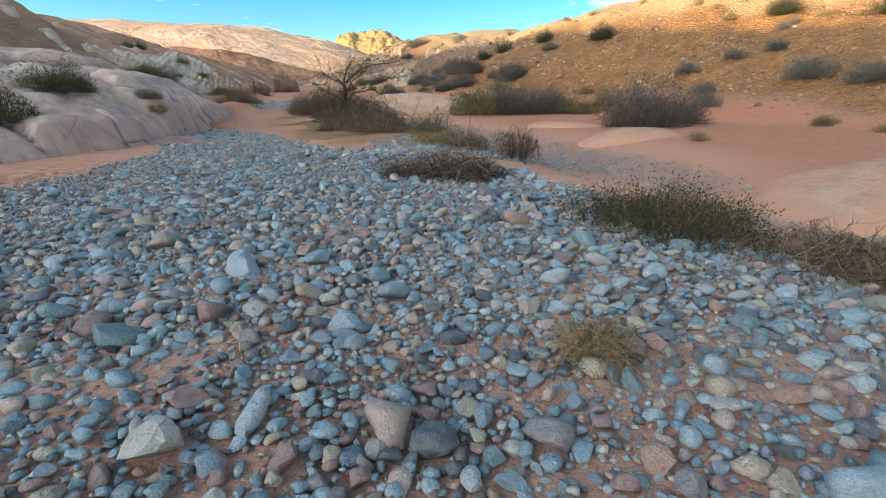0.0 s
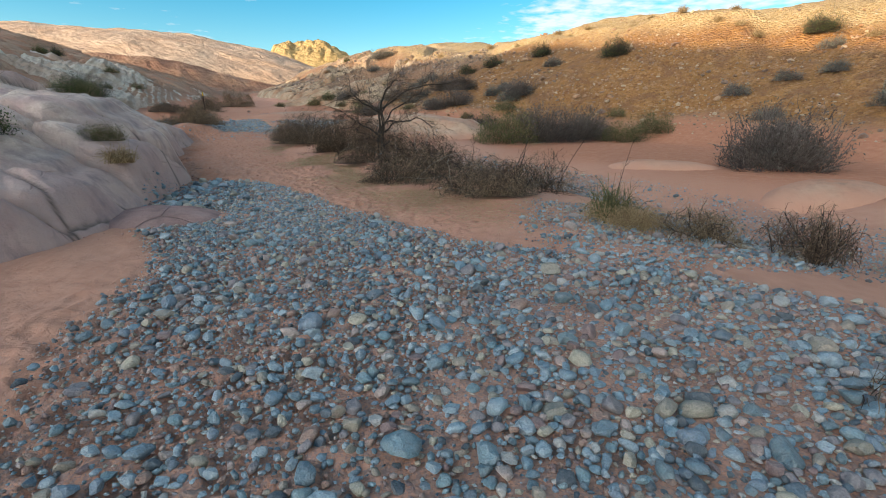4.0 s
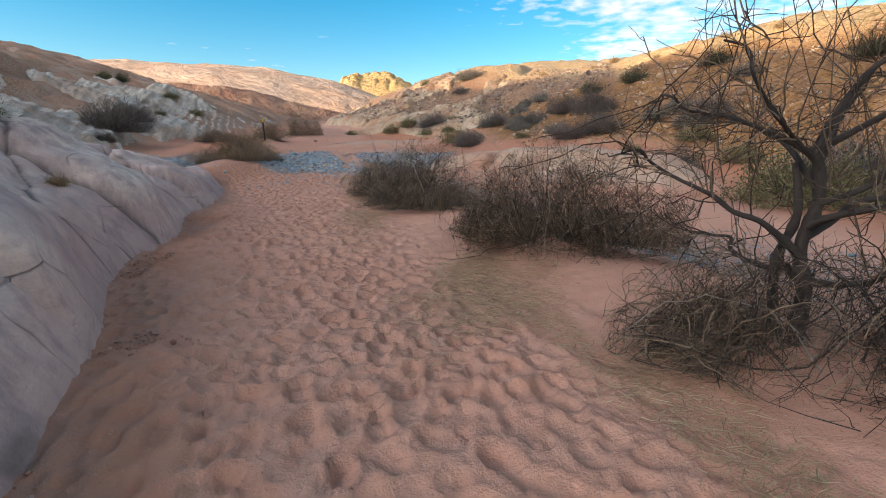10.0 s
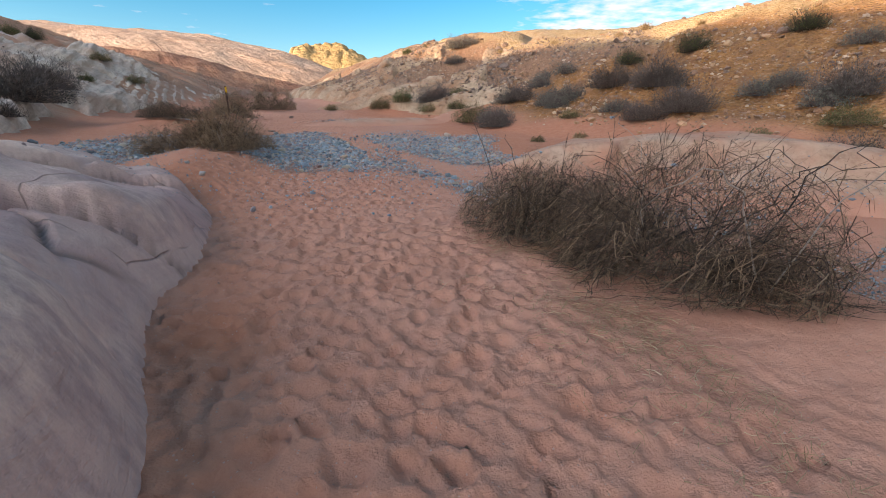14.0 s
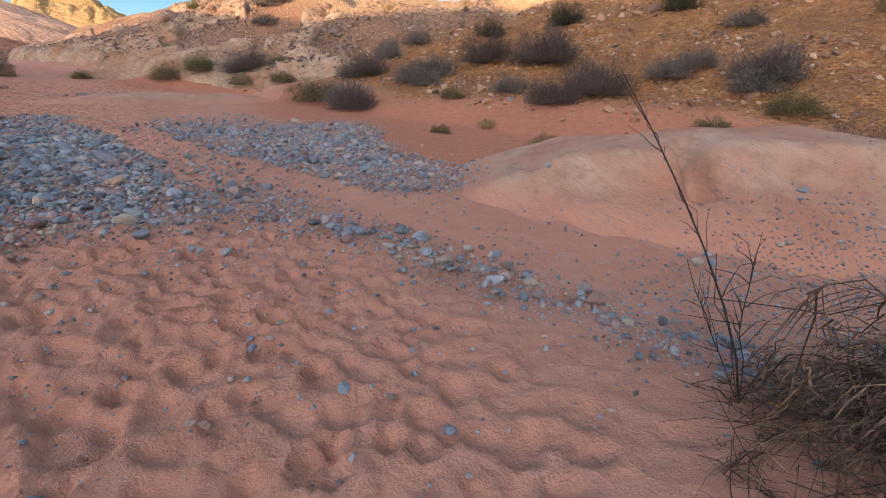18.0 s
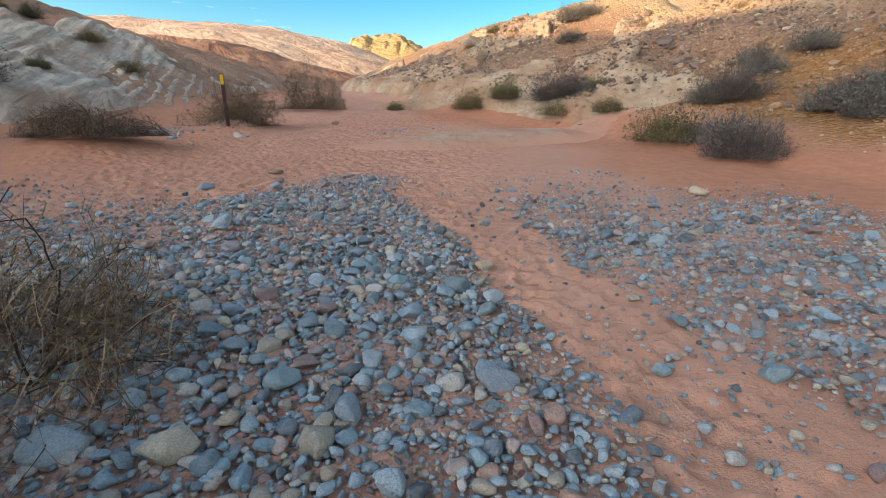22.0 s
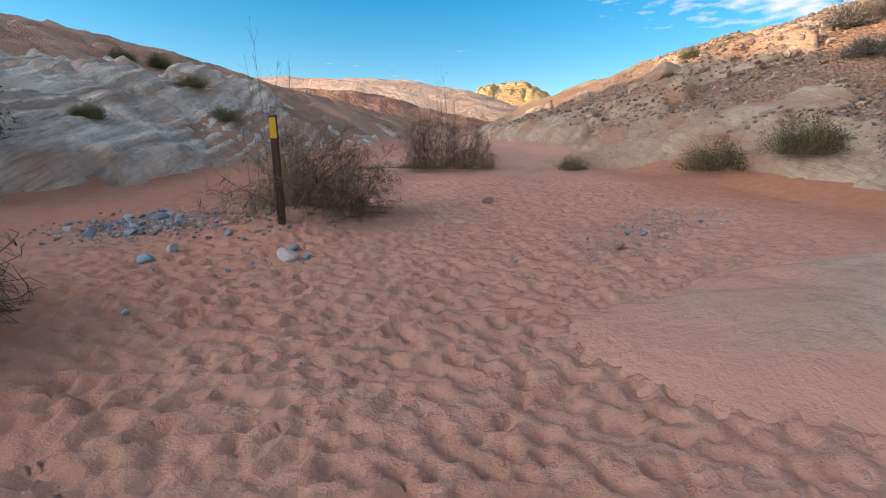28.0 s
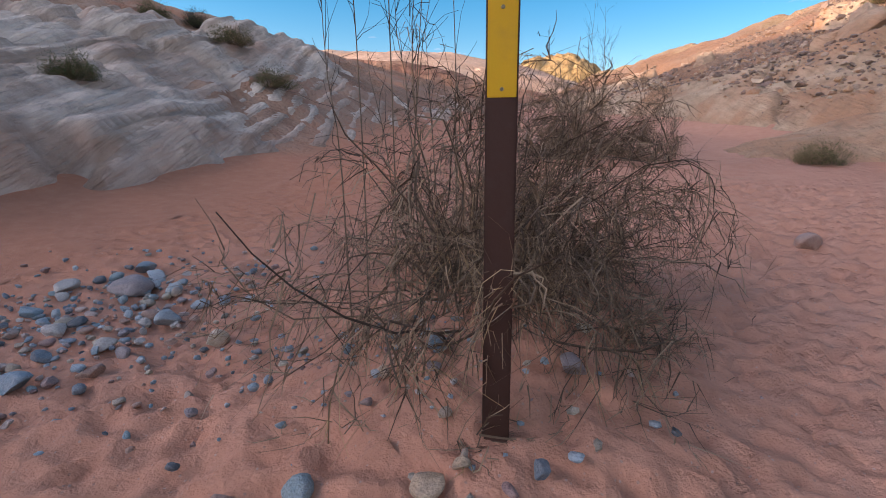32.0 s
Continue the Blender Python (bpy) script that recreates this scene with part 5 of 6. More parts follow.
# ---- dead thickets along the right of the path ----
def thicket(x, y, wide, high, seed, label, wood=DEAD, dense=1.0, straw=0.5, droop=0.12, boughs=12, turn=None, long=1.0, **more):
    """A heap of dead brush: crooked canes, twigs and sprigs, dry straw caught in it, and a few boughs that stand clear."""
    rng = np.random.default_rng(seed)
    root = tagged(new("dead_thicket"), label, "bush")
    area = wide * (wide + high) * dense
    n, m, s = int(60 + 40 * area), int(260 + 700 * area), int(380 + 1250 * area)
    a = canes(rng, n, wide, high, 10, **{"rise": (5, 62), "curl": (1, 14), "crook": 17.0, **more})
    b = within(side_shoots(rng, a, m, 0.34 * wide**0.5, 5, 1.25, droop, lo=0.15), wide * 1.05, high * 1.06)
    c = within(side_shoots(rng, b, s, 0.15, 3, 1.3, droop * 0.4, lo=0.1), wide * 1.08, high * 1.1)
    # short broken twigs packed through the whole heap
    fill = int(160 + 480 * area)
    way = rng.normal(size=(fill, 3))
    heart = way / np.linalg.norm(way, axis=1, keepdims=True) * rng.uniform(0.25, 0.97, (fill, 1)) ** 0.5 * (wide, wide, high)
    heart[:, 2] = np.abs(heart[:, 2])
    way = (rng.normal(size=(fill, 3)) + heart * (0.9, 0.9, 0.0)) * rng.uniform(0.04, 0.13, (fill, 1))
    tangle = within(heart[:, None] + way[:, None] * np.linspace(-1, 1, 4)[None, :, None] + rng.normal(0, 0.02, (fill, 4, 3)), wide, high)
    part("branchwork", mesh_of("branchwork", *tubes(a, rng.uniform(0.0035, 0.008, n), 0.0026), wood), root)
    part("twiggery", mesh_of("twiggery", *joined([strips(b, rng.uniform(0.0020, 0.0046, m)), strips(c, rng.uniform(0.0015, 0.0034, s)), strips(tangle, rng.uniform(0.0016, 0.0040, fill))]), wood), root)
    bough = shoots(rng, boughs, wide * 1.2, high * 1.3, 12, spread=0.25, arch=0.35, low=0.05, wobble=0.085, fill=0.7)
    for k in range(boughs):
        part("bough", mesh_of("bough", *tubes(bough[k:k + 1], rng.uniform(0.004, 0.009, 1), 0.0025), BLEACHED if k % 3 == 0 else BARK), root)
    if straw:
        n = int(800 * area * straw)
        hang = side_shoots(rng, a, n, 0.28, 4, 1.0, 0.7, lo=0.35)
        part("matting", mesh_of("matting", *strips(within(hang, wide * 1.05, high), rng.uniform(0.0015, 0.0028, n)), DRY), root, "matted dry straw")
    root.matrix_basis = pose(x, y, float(stand(x, y)) - 0.03, 0, 0, seed * 40 if turn is None else turn) @ Matrix.Diagonal((long, 1, 1, 1))
    return root


thicket(-6.6, 23.75, 1.05, 0.7, 1, "large heap of dead brown branches with hanging straw", dense=2.0, straw=2.0, droop=0.4, turn=-60, long=1.15, rise=(10, 75), curl=(8, 18))
thicket(-5.8, 22.15, 1.2, 1.2, 9, "large heap of dead brown branches and matted straw", dense=2.0, straw=1.4, droop=0.3, turn=-60, long=1.15, curl=(8, 18))
thicket(-4.05, 18.85, 1.25, 1.2, 2, "rounded tangle of dead grey-brown branches on the sand bank", dense=1.9, straw=1.0)
thicket(-2.35, 15.0, 1.05, 0.78, 3, "low sprawling heap of dead dark branches", dense=1.2, straw=0.3)
thicket(-1.95, 12.75, 1.0, 0.6, 4, "low sprawling heap of dead brown branches matted with straw", DEAD, dense=0.9, straw=2.2, droop=0.4, boughs=7, turn=-50, long=1.1, curl=(8, 18))
thicket(-0.3, 12.9, 0.85, 0.6, 5, "thin dry brown brush beside the side channel", DEAD, dense=0.45, straw=0.4)
thicket(-4.75, 19.6, 0.48, 0.42, 10, "low heap of dead twigs and straw on the sand bank", dense=1.6, straw=0.9)
thicket(-1.6, 11.75, 0.8, 0.42, 6, "low matted heap of dead twigs and straw", DEAD, dense=1.2, straw=2.0, droop=0.4, boughs=6)
thicket(-3.0, 13.6, 0.62, 0.45, 7, "small dark tangle of broken twigs", dense=1.2, straw=0.5)
thicket(-3.1, 15.75, 0.95, 0.66, 8, "low tangle of dead twigs at the foot of a dead tree", dense=1.2, straw=0.3)


def bough(path, r0, r1, seed):
    """A lumpy tapered bough of ten sides along one crooked line."""
    rng = np.random.default_rng(seed)
    k, sides = 44, 10
    t = np.linspace(0, len(path) - 1, k)
    i = np.clip(t.astype(int), 0, len(path) - 2)
    f = (t - i)[:, None]
    before, after = np.maximum(i - 1, 0), np.minimum(i + 2, len(path) - 1)
    a, b, c, d = path[before], path[i], path[i + 1], path[after]
    p = b + 0.5 * f * (c - a + f * (2 * a - 5 * b + 4 * c - d + f * (3 * (b - c) + d - a)))
    way = np.gradient(p, axis=0)
    way /= np.linalg.norm(way, axis=1, keepdims=True)
    side = np.cross(way, (0.31, 0.80, 0.52))
    side /= np.linalg.norm(side, axis=1, keepdims=True)
    up = np.cross(way, side)
    turn = np.linspace(0, 2 * math.pi, sides, endpoint=False)
    ridges = 1 + 0.13 * np.sin(3 * turn + seed)[None] + 0.07 * rng.normal(0, 1, (k, sides))
    knots = 1 + 0.22 * np.exp(-((np.arange(k)[:, None] - rng.uniform(3, k, 4)[None]) / 1.4) ** 2).sum(1)
    r = (np.linspace(r0, r1, k) * (1 + 0.35 * np.exp(-np.arange(k) / 3.0)) * knots)[:, None] * ridges
    v = p[:, None] + r[..., None] * (np.cos(turn)[None, :, None] * side[:, None] + np.sin(turn)[None, :, None] * up[:, None])
    at = (np.arange(k - 1)[:, None] * sides + np.arange(sides)[None]).ravel()
    on = (np.arange(k - 1)[:, None] * sides + (np.arange(sides)[None] + 1) % sides).ravel()
    return v.reshape(-1, 3), np.stack([at, on, on + sides, at + sides], 1)


def dead_tree(x, y, high, seed):
    rng = np.random.default_rng(seed)
    root = tagged(new("dead_tree"), "small leafless dead tree with dark crooked spreading branches", "tree")
    trunk = np.array([[[0, 0, -0.05], [0.03, 0.0, 0.25], [-0.02, 0.03, 0.5], [0.03, 0.02, 0.75], [-0.03, 0.0, 1.0]]]) * (1, 1, 0.62 * high)
    part("trunk", mesh_of("trunk", *bough(trunk[0], 0.046, 0.028, 3), BARK), root)
    fork = np.array([[[-0.05, 0, -0.05], [-0.12, 0.02, 0.2], [-0.13, 0.05, 0.45], [-0.06, 0.04, 0.7], [-0.1, 0.08, 0.95]]]) * (1, 1, 0.6 * high)
    part("trunk", mesh_of("trunk", *bough(fork[0], 0.034, 0.019, 4), BARK), root)
    # each limb: how high on the trunk it leaves, its reach across, into the depth and up
    reach = ((0.98, 2.1, 0.2, 0.75), (0.95, -1.1, 0.3, 0.45), (0.45, -1.5, -0.2, 0.62), (0.72, 1.3, -0.5, 0.65), (0.55, 1.2, 0.6, 0.15), (0.85, -0.7, -0.8, 0.55), (0.9, 0.5, 0.9, 0.9), (0.35, 1.0, -0.4, -0.1), (0.3, -0.9, 0.6, 0.3), (0.98, 0.2, -0.5, 0.95), (0.8, -0.5, 0.9, 0.7), (0.6, 0.7, -0.9, 0.35))
    limbs = []
    for at, across, deep, up in reach:
        start = np.array([np.interp(at, np.linspace(0, 1, 5), trunk[0, :, k]) for k in range(3)])
        t = np.linspace(0, 1, 9)[:, None]
        p = start + 0.86 * t * np.array([across, deep, up]) + np.sin(np.pi * t) * (0, 0, 0.12) + 0.105 * np.cumsum(rng.normal(0, 0.5, (9, 3)), 0) * np.minimum(3 * t, 1)
        limbs.append(p)
    limbs = np.array(limbs)
    for k in range(len(limbs)):
        part("limb", mesh_of("limb", *bough(limbs[k], rng.uniform(0.013, 0.022), 0.005, k), BARK), root)
    b = side_shoots(rng, limbs, 240, 0.55, 6, 0.9)
    c = side_shoots(rng, b, 1100, 0.26, 4, 0.9)
    part("twiggery", mesh_of("twiggery", *joined([tubes(b, np.full(240, 0.0062), 0.003), tubes(c, np.full(1100, 0.003), 0.0014)]), DEAD), root)
    whips = shoots(rng, 16, 1.3, high * 0.7, 7, spread=0.25, arch=0.0, low=0.7, wobble=0.03, fill=0.7) + (0, 0, high * 0.5)
    tips = side_shoots(rng, whips, 90, 0.12, 3, 0.6, lo=0.6)
    for k in range(16):
        part("whip", mesh_of("whip", *tubes(whips[k:k + 1], np.full(1, 0.005), 0.0018), DEAD), root)
    part("whip_spray", mesh_of("whip_spray", *tubes(tips, np.full(90, 0.002), 0.001), DEAD), root)
    return set_down(root, x, y, -24)


dead_tree(-3.2, 16.0, 2.0, 11)

# ---- plants near the start ----
yucca = grass_clump("green_yucca", "green spiky yucca clump among straw grass on the gravel", 21, 0.5, 0.72, 170, OLIVE, 0.006, 0.2)
skirt = shoots(np.random.default_rng(29), 260, 0.6, 0.4, 6, spread=0.3, arch=0.35, low=0.0)
part("litter", mesh_of("litter", *strips(skirt, np.full(260, 0.003)), STRAW), yucca, "dry straw leaves round the foot")
set_down(yucca, -0.35, 9.9)
set_down(grass_clump("straw_grass", "tan straw grass round a green yucca", 22, 0.65, 0.45, 420, STRAW, 0.004), -0.15, 9.65)
set_down(grass_clump("straw_grass", "bleached straw grass tuft lying on cobbles", 23, 0.32, 0.24, 420, STRAW, 0.003, 1.0), 0.62, 1.75, 40)
thicket(0.0, 6.0, 0.55, 0.34, 24, "low sprawling dead brown twig clump on the gravel", DEAD, dense=2.2, straw=0.1, boughs=22, rise=(2, 40), turn=20, long=1.6)
set_down(shrub("low_mat", "low dark green mat plant with dry stalks on the gravel edge", "bush", 25, 0.98, 0.34, DEAD, MAT_GREEN, 110, 4200, 9000, (0.03, 0.006), 0.006, 0.15), 1.9, 3.95)
thicket(2.75, 3.2, 0.75, 0.28, 26, "flattened mat of dry straw and dead stems", DRY, dense=1.3, straw=1.5, boughs=3, rise=(5, 40))
thicket(1.3, 8.7, 0.5, 0.6, 27, "thin leafless brown twiggy bush", dense=0.5, straw=0, boughs=10, rise=(45, 88), curl=(0, 6))
thicket(0.4, 9.3, 0.5, 0.35, 28, "small dry brown brush", DRY, dense=0.8)

# ---- dry bushes further up the wash ----
thicket(-12.1, 29.3, 1.0, 1.05, 31, "dry tan twiggy bush on a sand bank beside gravel", DRY, dense=1.3, straw=0.8, rise=(30, 88), curl=(2, 12))
thicket(-11.9, 28.6, 0.6, 0.4, 32, "low dry tan brush", DRY, straw=0.8, boughs=4)
thicket(-17.35, 38.6, 1.2, 0.52, 33, "wide dead brown brush with bleached boughs over a sand bank", DEAD, dense=1.3, straw=0.3, boughs=12)
thicket(-12.5, 31.15, 1.05, 0.95, 37, "dry tan brush hanging over the gravel edge", DRY, dense=1.2, straw=0.8)
thicket(-13.9, 30.6, 0.9, 0.6, 36, "dry grey-brown brush beside bluish gravel", DRY, dense=1.1)


def tamarisk(x, y, wide, high, seed, label, whips=14):
    """A dry feathery bush of arching brooms with tall bare whips over it."""
    rng = np.random.default_rng(seed)
    root = tagged(new("dry_bush"), label, "bush")
    n, m, s = 170, 4000, 15000
    a = canes(rng, n, wide, high, 10, 6, (4, 84), (0, 10), 13.0)
    b = within(side_shoots(rng, a, m, 0.30, 5, 0.9, 0.3, lo=0.2), wide * 1.1, high * 1.05)
    c = within(side_shoots(rng, b, s, 0.17, 3, 0.6, 0.2, lo=0.1), wide * 1.15, high * 1.1)
    part("branchwork", mesh_of("branchwork", *tubes(a, rng.uniform(0.004, 0.010, n), 0.0022), FEATHERY), root)
    part("twiggery", mesh_of("twiggery", *joined([strips(b, rng.uniform(0.0022, 0.0042, m)), strips(c, rng.uniform(0.0016, 0.0030, s))]), FEATHERY), root)
    tall = shoots(rng, whips, wide * 0.75, high * 1.75, 8, spread=0.2, arch=0.05, low=0.85, wobble=0.03, fill=0.6)
    tips = side_shoots(rng, tall, whips * 11, 0.2 * high, 4, 0.45, lo=0.5)
    for k in range(whips):
        part("whip", mesh_of("whip", *tubes(tall[k:k + 1], np.full(1, 0.006), 0.0018), FEATHERY), root)
    part("whip_spray", mesh_of("whip_spray", *tubes(tips, np.full(whips * 11, 0.0022), 0.001), BARK), root)
    straw = side_shoots(rng, a, 1500, 0.28, 4, 0.7, 0.9, lo=0.2)
    part("litter", mesh_of("litter", *strips(within(straw, wide, high * 0.6), np.full(1500, 0.0018)), STRAW), root, "dry straw at the foot")
    return set_down(root, x, y, seed * 33)


tamarisk(-17.1, 43.85, 1.5, 1.42, 34, "dry brown feathery bush with tall bare whips behind the trail post", 9)
tamarisk(-16.6, 51.6, 1.35, 1.95, 35, "dry brown bush at the mouth of the narrow wash", 6)

# ---- living shrubs on the benches and hillsides ----
grey = set_down(shrub("grey_shrub", "rounded grey twiggy desert shrub", "bush", 41, 0.62, 0.6, VIOLET, SAGE, 36, 1500, 2600, (0.036, 0.009), 0.012), 11.4, 23.0)
dark = set_down(shrub("dark_shrub", "broad dark grey-brown twiggy shrub", "bush", 42, 1.0, 0.88, VIOLET, DUSK, 55, 3000, 4200, (0.045, 0.009), 0.014, 0.2, 0.5, 0.2), 6.0, 14.5, 0, 1.4, 1.15)
olive = set_down(shrub("olive_shrub", "rounded olive-green leafy desert shrub", "bush", 43, 0.8, 0.72, DRY, OLIVE, 40, 1900, 4200, (0.045, 0.010), 0.010), -4.65, 41.2, 0, 1.25)
green = set_down(shrub("green_shrub", "bright green wispy desert shrub", "bush", 44, 0.85, 0.78, DRY, GREEN, 60, 2600, 5600, (0.075, 0.007), 0.008, 0.25, 0.9, 0.24), -7.9, 49.0, 0, 0.95)
creosote = set_down(shrub("creosote_bush", "dark green open creosote bush on the slope", "bush", 45, 0.95, 1.05, BARK, GREEN, 60, 2600, 5600, (0.035, 0.010), 0.011, 0.2, 0.8, 0.22), 9.6, 30.2)
tuft = set_down(grass_clump("bunch_grass", "pale straw bunch grass tuft", 46, 0.42, 0.42, 260, STRAW, 0.006, 0.3), 14.5, 29.0)
repeat(dark, ((1.8, 28.0, 1.04), (2.0, 36.9, 1.30), (1.2, 39.2, 1.23), (-6.0, 47.1, 1.35), (-2.0, 43.4, 1.1), (-4.0, 39.0, 0.95), (-22.3, 37.7, 1.9), (-20.6, 34.6, 0.7), (1.4, 34.0, 1.17), (0.2, 34.4, 0.91), (4.6, 31.2, 1.10), (7.7, 16.0, 1.15), (3.1, 22.8, 1.65), (4.9, 23.4, 1.5), (-25.0, 43.2, 1.6)), 51)
repeat(grey, ((13.2, 22.5, 0.98), (14.4, 21.6, 0.98), (13.4, 18.0, 1.62), (14.0, 16.0, 1.56), (10.1, 18.7, 1.17), (11.0, 20.6, 1.04), (0.1, 36.2, 1.17), (3.6, 33.4, 1.30), (4.2, 32.9, 1.17), (4.0, 31.1, 1.30), (-3.9, 40.1, 1.49), (-6.5, 47.7, 1.17), (-1.2, 40.7, 1.17), (-1.1, 39.6, 1.04), (0.9, 44.6, 1.30), (0.4, 46.6, 1.17), (-0.4, 44.7, 1.30), (-0.9, 40.3, 1.69), (-0.2, 40.5, 1.30), (-3.3, 58.5, 1.82), (-2.4, 58.2, 1.43), (-3.9, 55.8, 1.30), (-2.6, 43.6, 1.17), (7.3, 33.6, 1.17), (16.5, 24.0, 1.04)), 52)
repeat(olive, ((3.7, 27.6, 0.9), (5.8, 24.8, 0.7), (7.5, 25.4, 0.6), (1.5, 22.3, 1.7), (6.2, 22.3, 1.35), (7.6, 22.5, 1.1), (-4.7, 47.2, 0.7), (3.4, 29.8, 0.9), (-2.7, 31.1, 0.5), (1.4, 30.4, 0.6), (-12.7, 51.5, 0.6), (-9.3, 50.3, 1.1), (-6.5, 46.0, 0.75), (-5.0, 45.0, 0.8), (-3.7, 33.6, 0.35), (-1.4, 37.1, 0.6), (-3.1, 48.3, 0.6), (10.8, 13.6, 0.45), (-28.3, 54.1, 0.9), (-25.6, 52.7, 0.9), (-7.6, 12.6, 0.45), (-13.9, 24.2, 0.42)), 53)
broad = set_down(shrub("broad_shrub", "dense dark green shrub growing on the pale sandstone bank", "bush", 47, 0.78, 0.62, BARK, GREEN, 60, 3000, 6500, (0.045, 0.009), 0.008), -8.5, 9.25)
repeat(broad, ((-8.75, 11.2, 1.0),), 57)
repeat(green, ((-11.5, 19.0, 0.8), (-25.3, 47.1, 0.6), (-5.5, 64.5, 0.9), (-36.6, 58.2, 1.0), (-7.2, 65.2, 0.7), (5.7, 24.1, 1.0)), 54)
repeat(creosote, ((7.4, 36.2, 0.8), (16.6, 24.9, 0.9), (4.8, 39.3, 0.9), (3.6, 42.7, 0.9), (-36.4, 60.4, 0.8), (18.0, 20.5, 0.9)), 55)
repeat(tuft, ((12.5, 34.0, 1.2), (13.0, 33.0, 1.0), (13.8, 31.2, 1.1), (9.8, 40.0, 1.2), (8.6, 42.0, 1.0), (6.2, 46.5, 1.2), (15.2, 27.0, 1.1), (-2.1, 34.1, 0.8), (2.0, 28.9, 0.9), (2.9, 28.6, 0.8), (-7.2, 12.2, 0.9), (5.6, 10.4, 0.8), (10.8, 11.7, 0.9), (-0.5, 55.0, 1.0), (2.6, 52.0, 1.1), (11.0, 37.5, 1.1), (-10.1, 18.9, 0.5), (15.8, 29.6, 1.0), (12.0, 35.2, 0.9), (10.2, 38.6, 1.0), (16.9, 22.6, 1.1), (17.6, 21.4, 0.9), (14.9, 27.9, 0.9), (7.8, 43.6, 0.9), (5.2, 47.6, 1.0)), 56)

# ---- stones, last ----
stone_bank()
COARSE = ((0.10, 0.14, 0.7), (0.06, 0.10, 12), (0.034, 0.06, 170), (0.017, 0.034, 2200), (0.009, 0.017, 2200))
gravel_field("gravel_bed", "bed of blue-grey rounded cobbles and pebbles over pink sand", gravel_near, (-9.5, 3.8, 0.2, 14.6), COARSE, (-1.6, 3.6), 61, lambda x, y: 1 - 0.16 * ramp(y, 3.0, 8.0) - 0.12 * ramp(-1.5 - x, 0, 2.5) * (1 - ramp(y, 6, 8)) - 0.2 * ramp(y, 9.5, 11.5) * ramp(x, -5.9, -5.0), lambda y: 0.7 + 0.3 * ramp(y, 8, 10))
gravel_field("gravel_bed", "fine blue-grey pebbles filling the bed between cobbles", lambda x, y: gravel_near(x, y) * ramp(x, -6.0, -5.2) * ramp(y, 9.5, 10.5), (-6.2, -2.0, 9.5, 14.6), ((0.02, 0.03, 700), (0.012, 0.02, 2400)), (-4.5, 12.5), 67, None, lambda y: 0.9)
gravel_field("gravel_bed", "larger blue-grey cobbles gathered along the foot of the rock", gravel_arm, (-8.5, -4.5, 10, 14.6), ((0.07, 0.12, 14), (0.04, 0.07, 60)), (-6.5, 12.5), 65)
gravel_field("gravel_bed", "spread of blue-grey cobbles across the sandy wash", gravel_far, (-17.5, -4.2, 24, 38.5), COARSE, (-10.8, 31.5), 62, lambda x, y: 0.72 + 0.26 * ramp(y, 27, 31) - 0.2 * ramp(y, 35.4, 36), lambda y: 0.7 - 0.45 * ramp(y, 31, 33) + 0.6 * ramp(y, 35, 35.8))
gravel_field("gravel_bed", "string of blue-grey cobbles along the edge of the sandy path", gravel_string, (-8.6, -5.8, 25.0, 28.4), ((0.055, 0.085, 16), (0.032, 0.055, 80)), (-7.4, 26.8), 66, None, lambda y: 0.8)
gravel_field("gravel_bed", "scattered blue-grey cobbles beside the trail post", gravel_post, (-21, -9, 36, 48), ((0.06, 0.11, 6), (0.035, 0.06, 55), (0.016, 0.035, 280)), (-17.5, 42.6), 63, lambda x, y: 1 - 0.4 * ramp(x, -14, -13) - 0.45 * np.exp(-((x + 17.0) / 1.0) ** 2 - ((y - 42.9) / 0.7) ** 2), lambda y: 1.0)
gravel_field("gravel_bed", "fine pale grey gravel along the side channel", gravel_side, (-7, 8, -2, 27.5), ((0.036, 0.07, 12), (0.02, 0.036, 420), (0.012, 0.02, 600)), (-3.5, 12), 64, lambda x, y: np.full_like(y, 0.85))


def scree(x, y):
    e = x - right_foot(y)
    return ramp(e, 0.5, 3.5) * (1 - 0.75 * ramp(e, 11, 14)) * (1 - ramp(e, 15, 19)) * ramp(fbm(x * 0.5, y * 0.5, 241, 3), -0.35, 0.15)


def hill_scree():
    rng = np.random.default_rng(71)
    x, y = strew(rng, scree, -18, 20, 12, 70, 0.21)
    size = 0.045 * np.exp(rng.normal(0, 0.55, x.size))
    ob = new("scree", mesh_of("scree", *pile(rng, x, y, size, 1), RUBBLE, False))
    tagged(ob, "loose brown angular rubble strewn over the hillside", "rubble", kind="stuff")
    x, y = strew(rng, scree, -18, 20, 12, 70, 0.62)
    size = 0.10 * np.exp(rng.normal(0, 0.4, x.size))
    ob = new("scree", mesh_of("scree", *pile(rng, x, y, size, 1), RUBBLE, False))
    tagged(ob, "larger angular brown stones scattered over the hillside", "rubble", kind="stuff")
    dark_patch = lambda x, y: ramp(x - right_foot(y), 1.5, 5) * ramp(y, 42, 47) * (1 - ramp(x - right_foot(y), 13, 16)) * ramp(fbm(x * 0.3, y * 0.3, 247, 3), -0.32, -0.08)
    x, y = strew(rng, dark_patch, -22, 6, 42, 74, 0.18)
    size = 0.065 * np.exp(rng.normal(0, 0.5, x.size))
    ob = new("scree", mesh_of("scree", *pile(rng, x, y, size, 1), DARK_RUBBLE, False))
    tagged(ob, "dark brown scree lying between tan outcrops", "rubble", kind="stuff")


hill_scree()


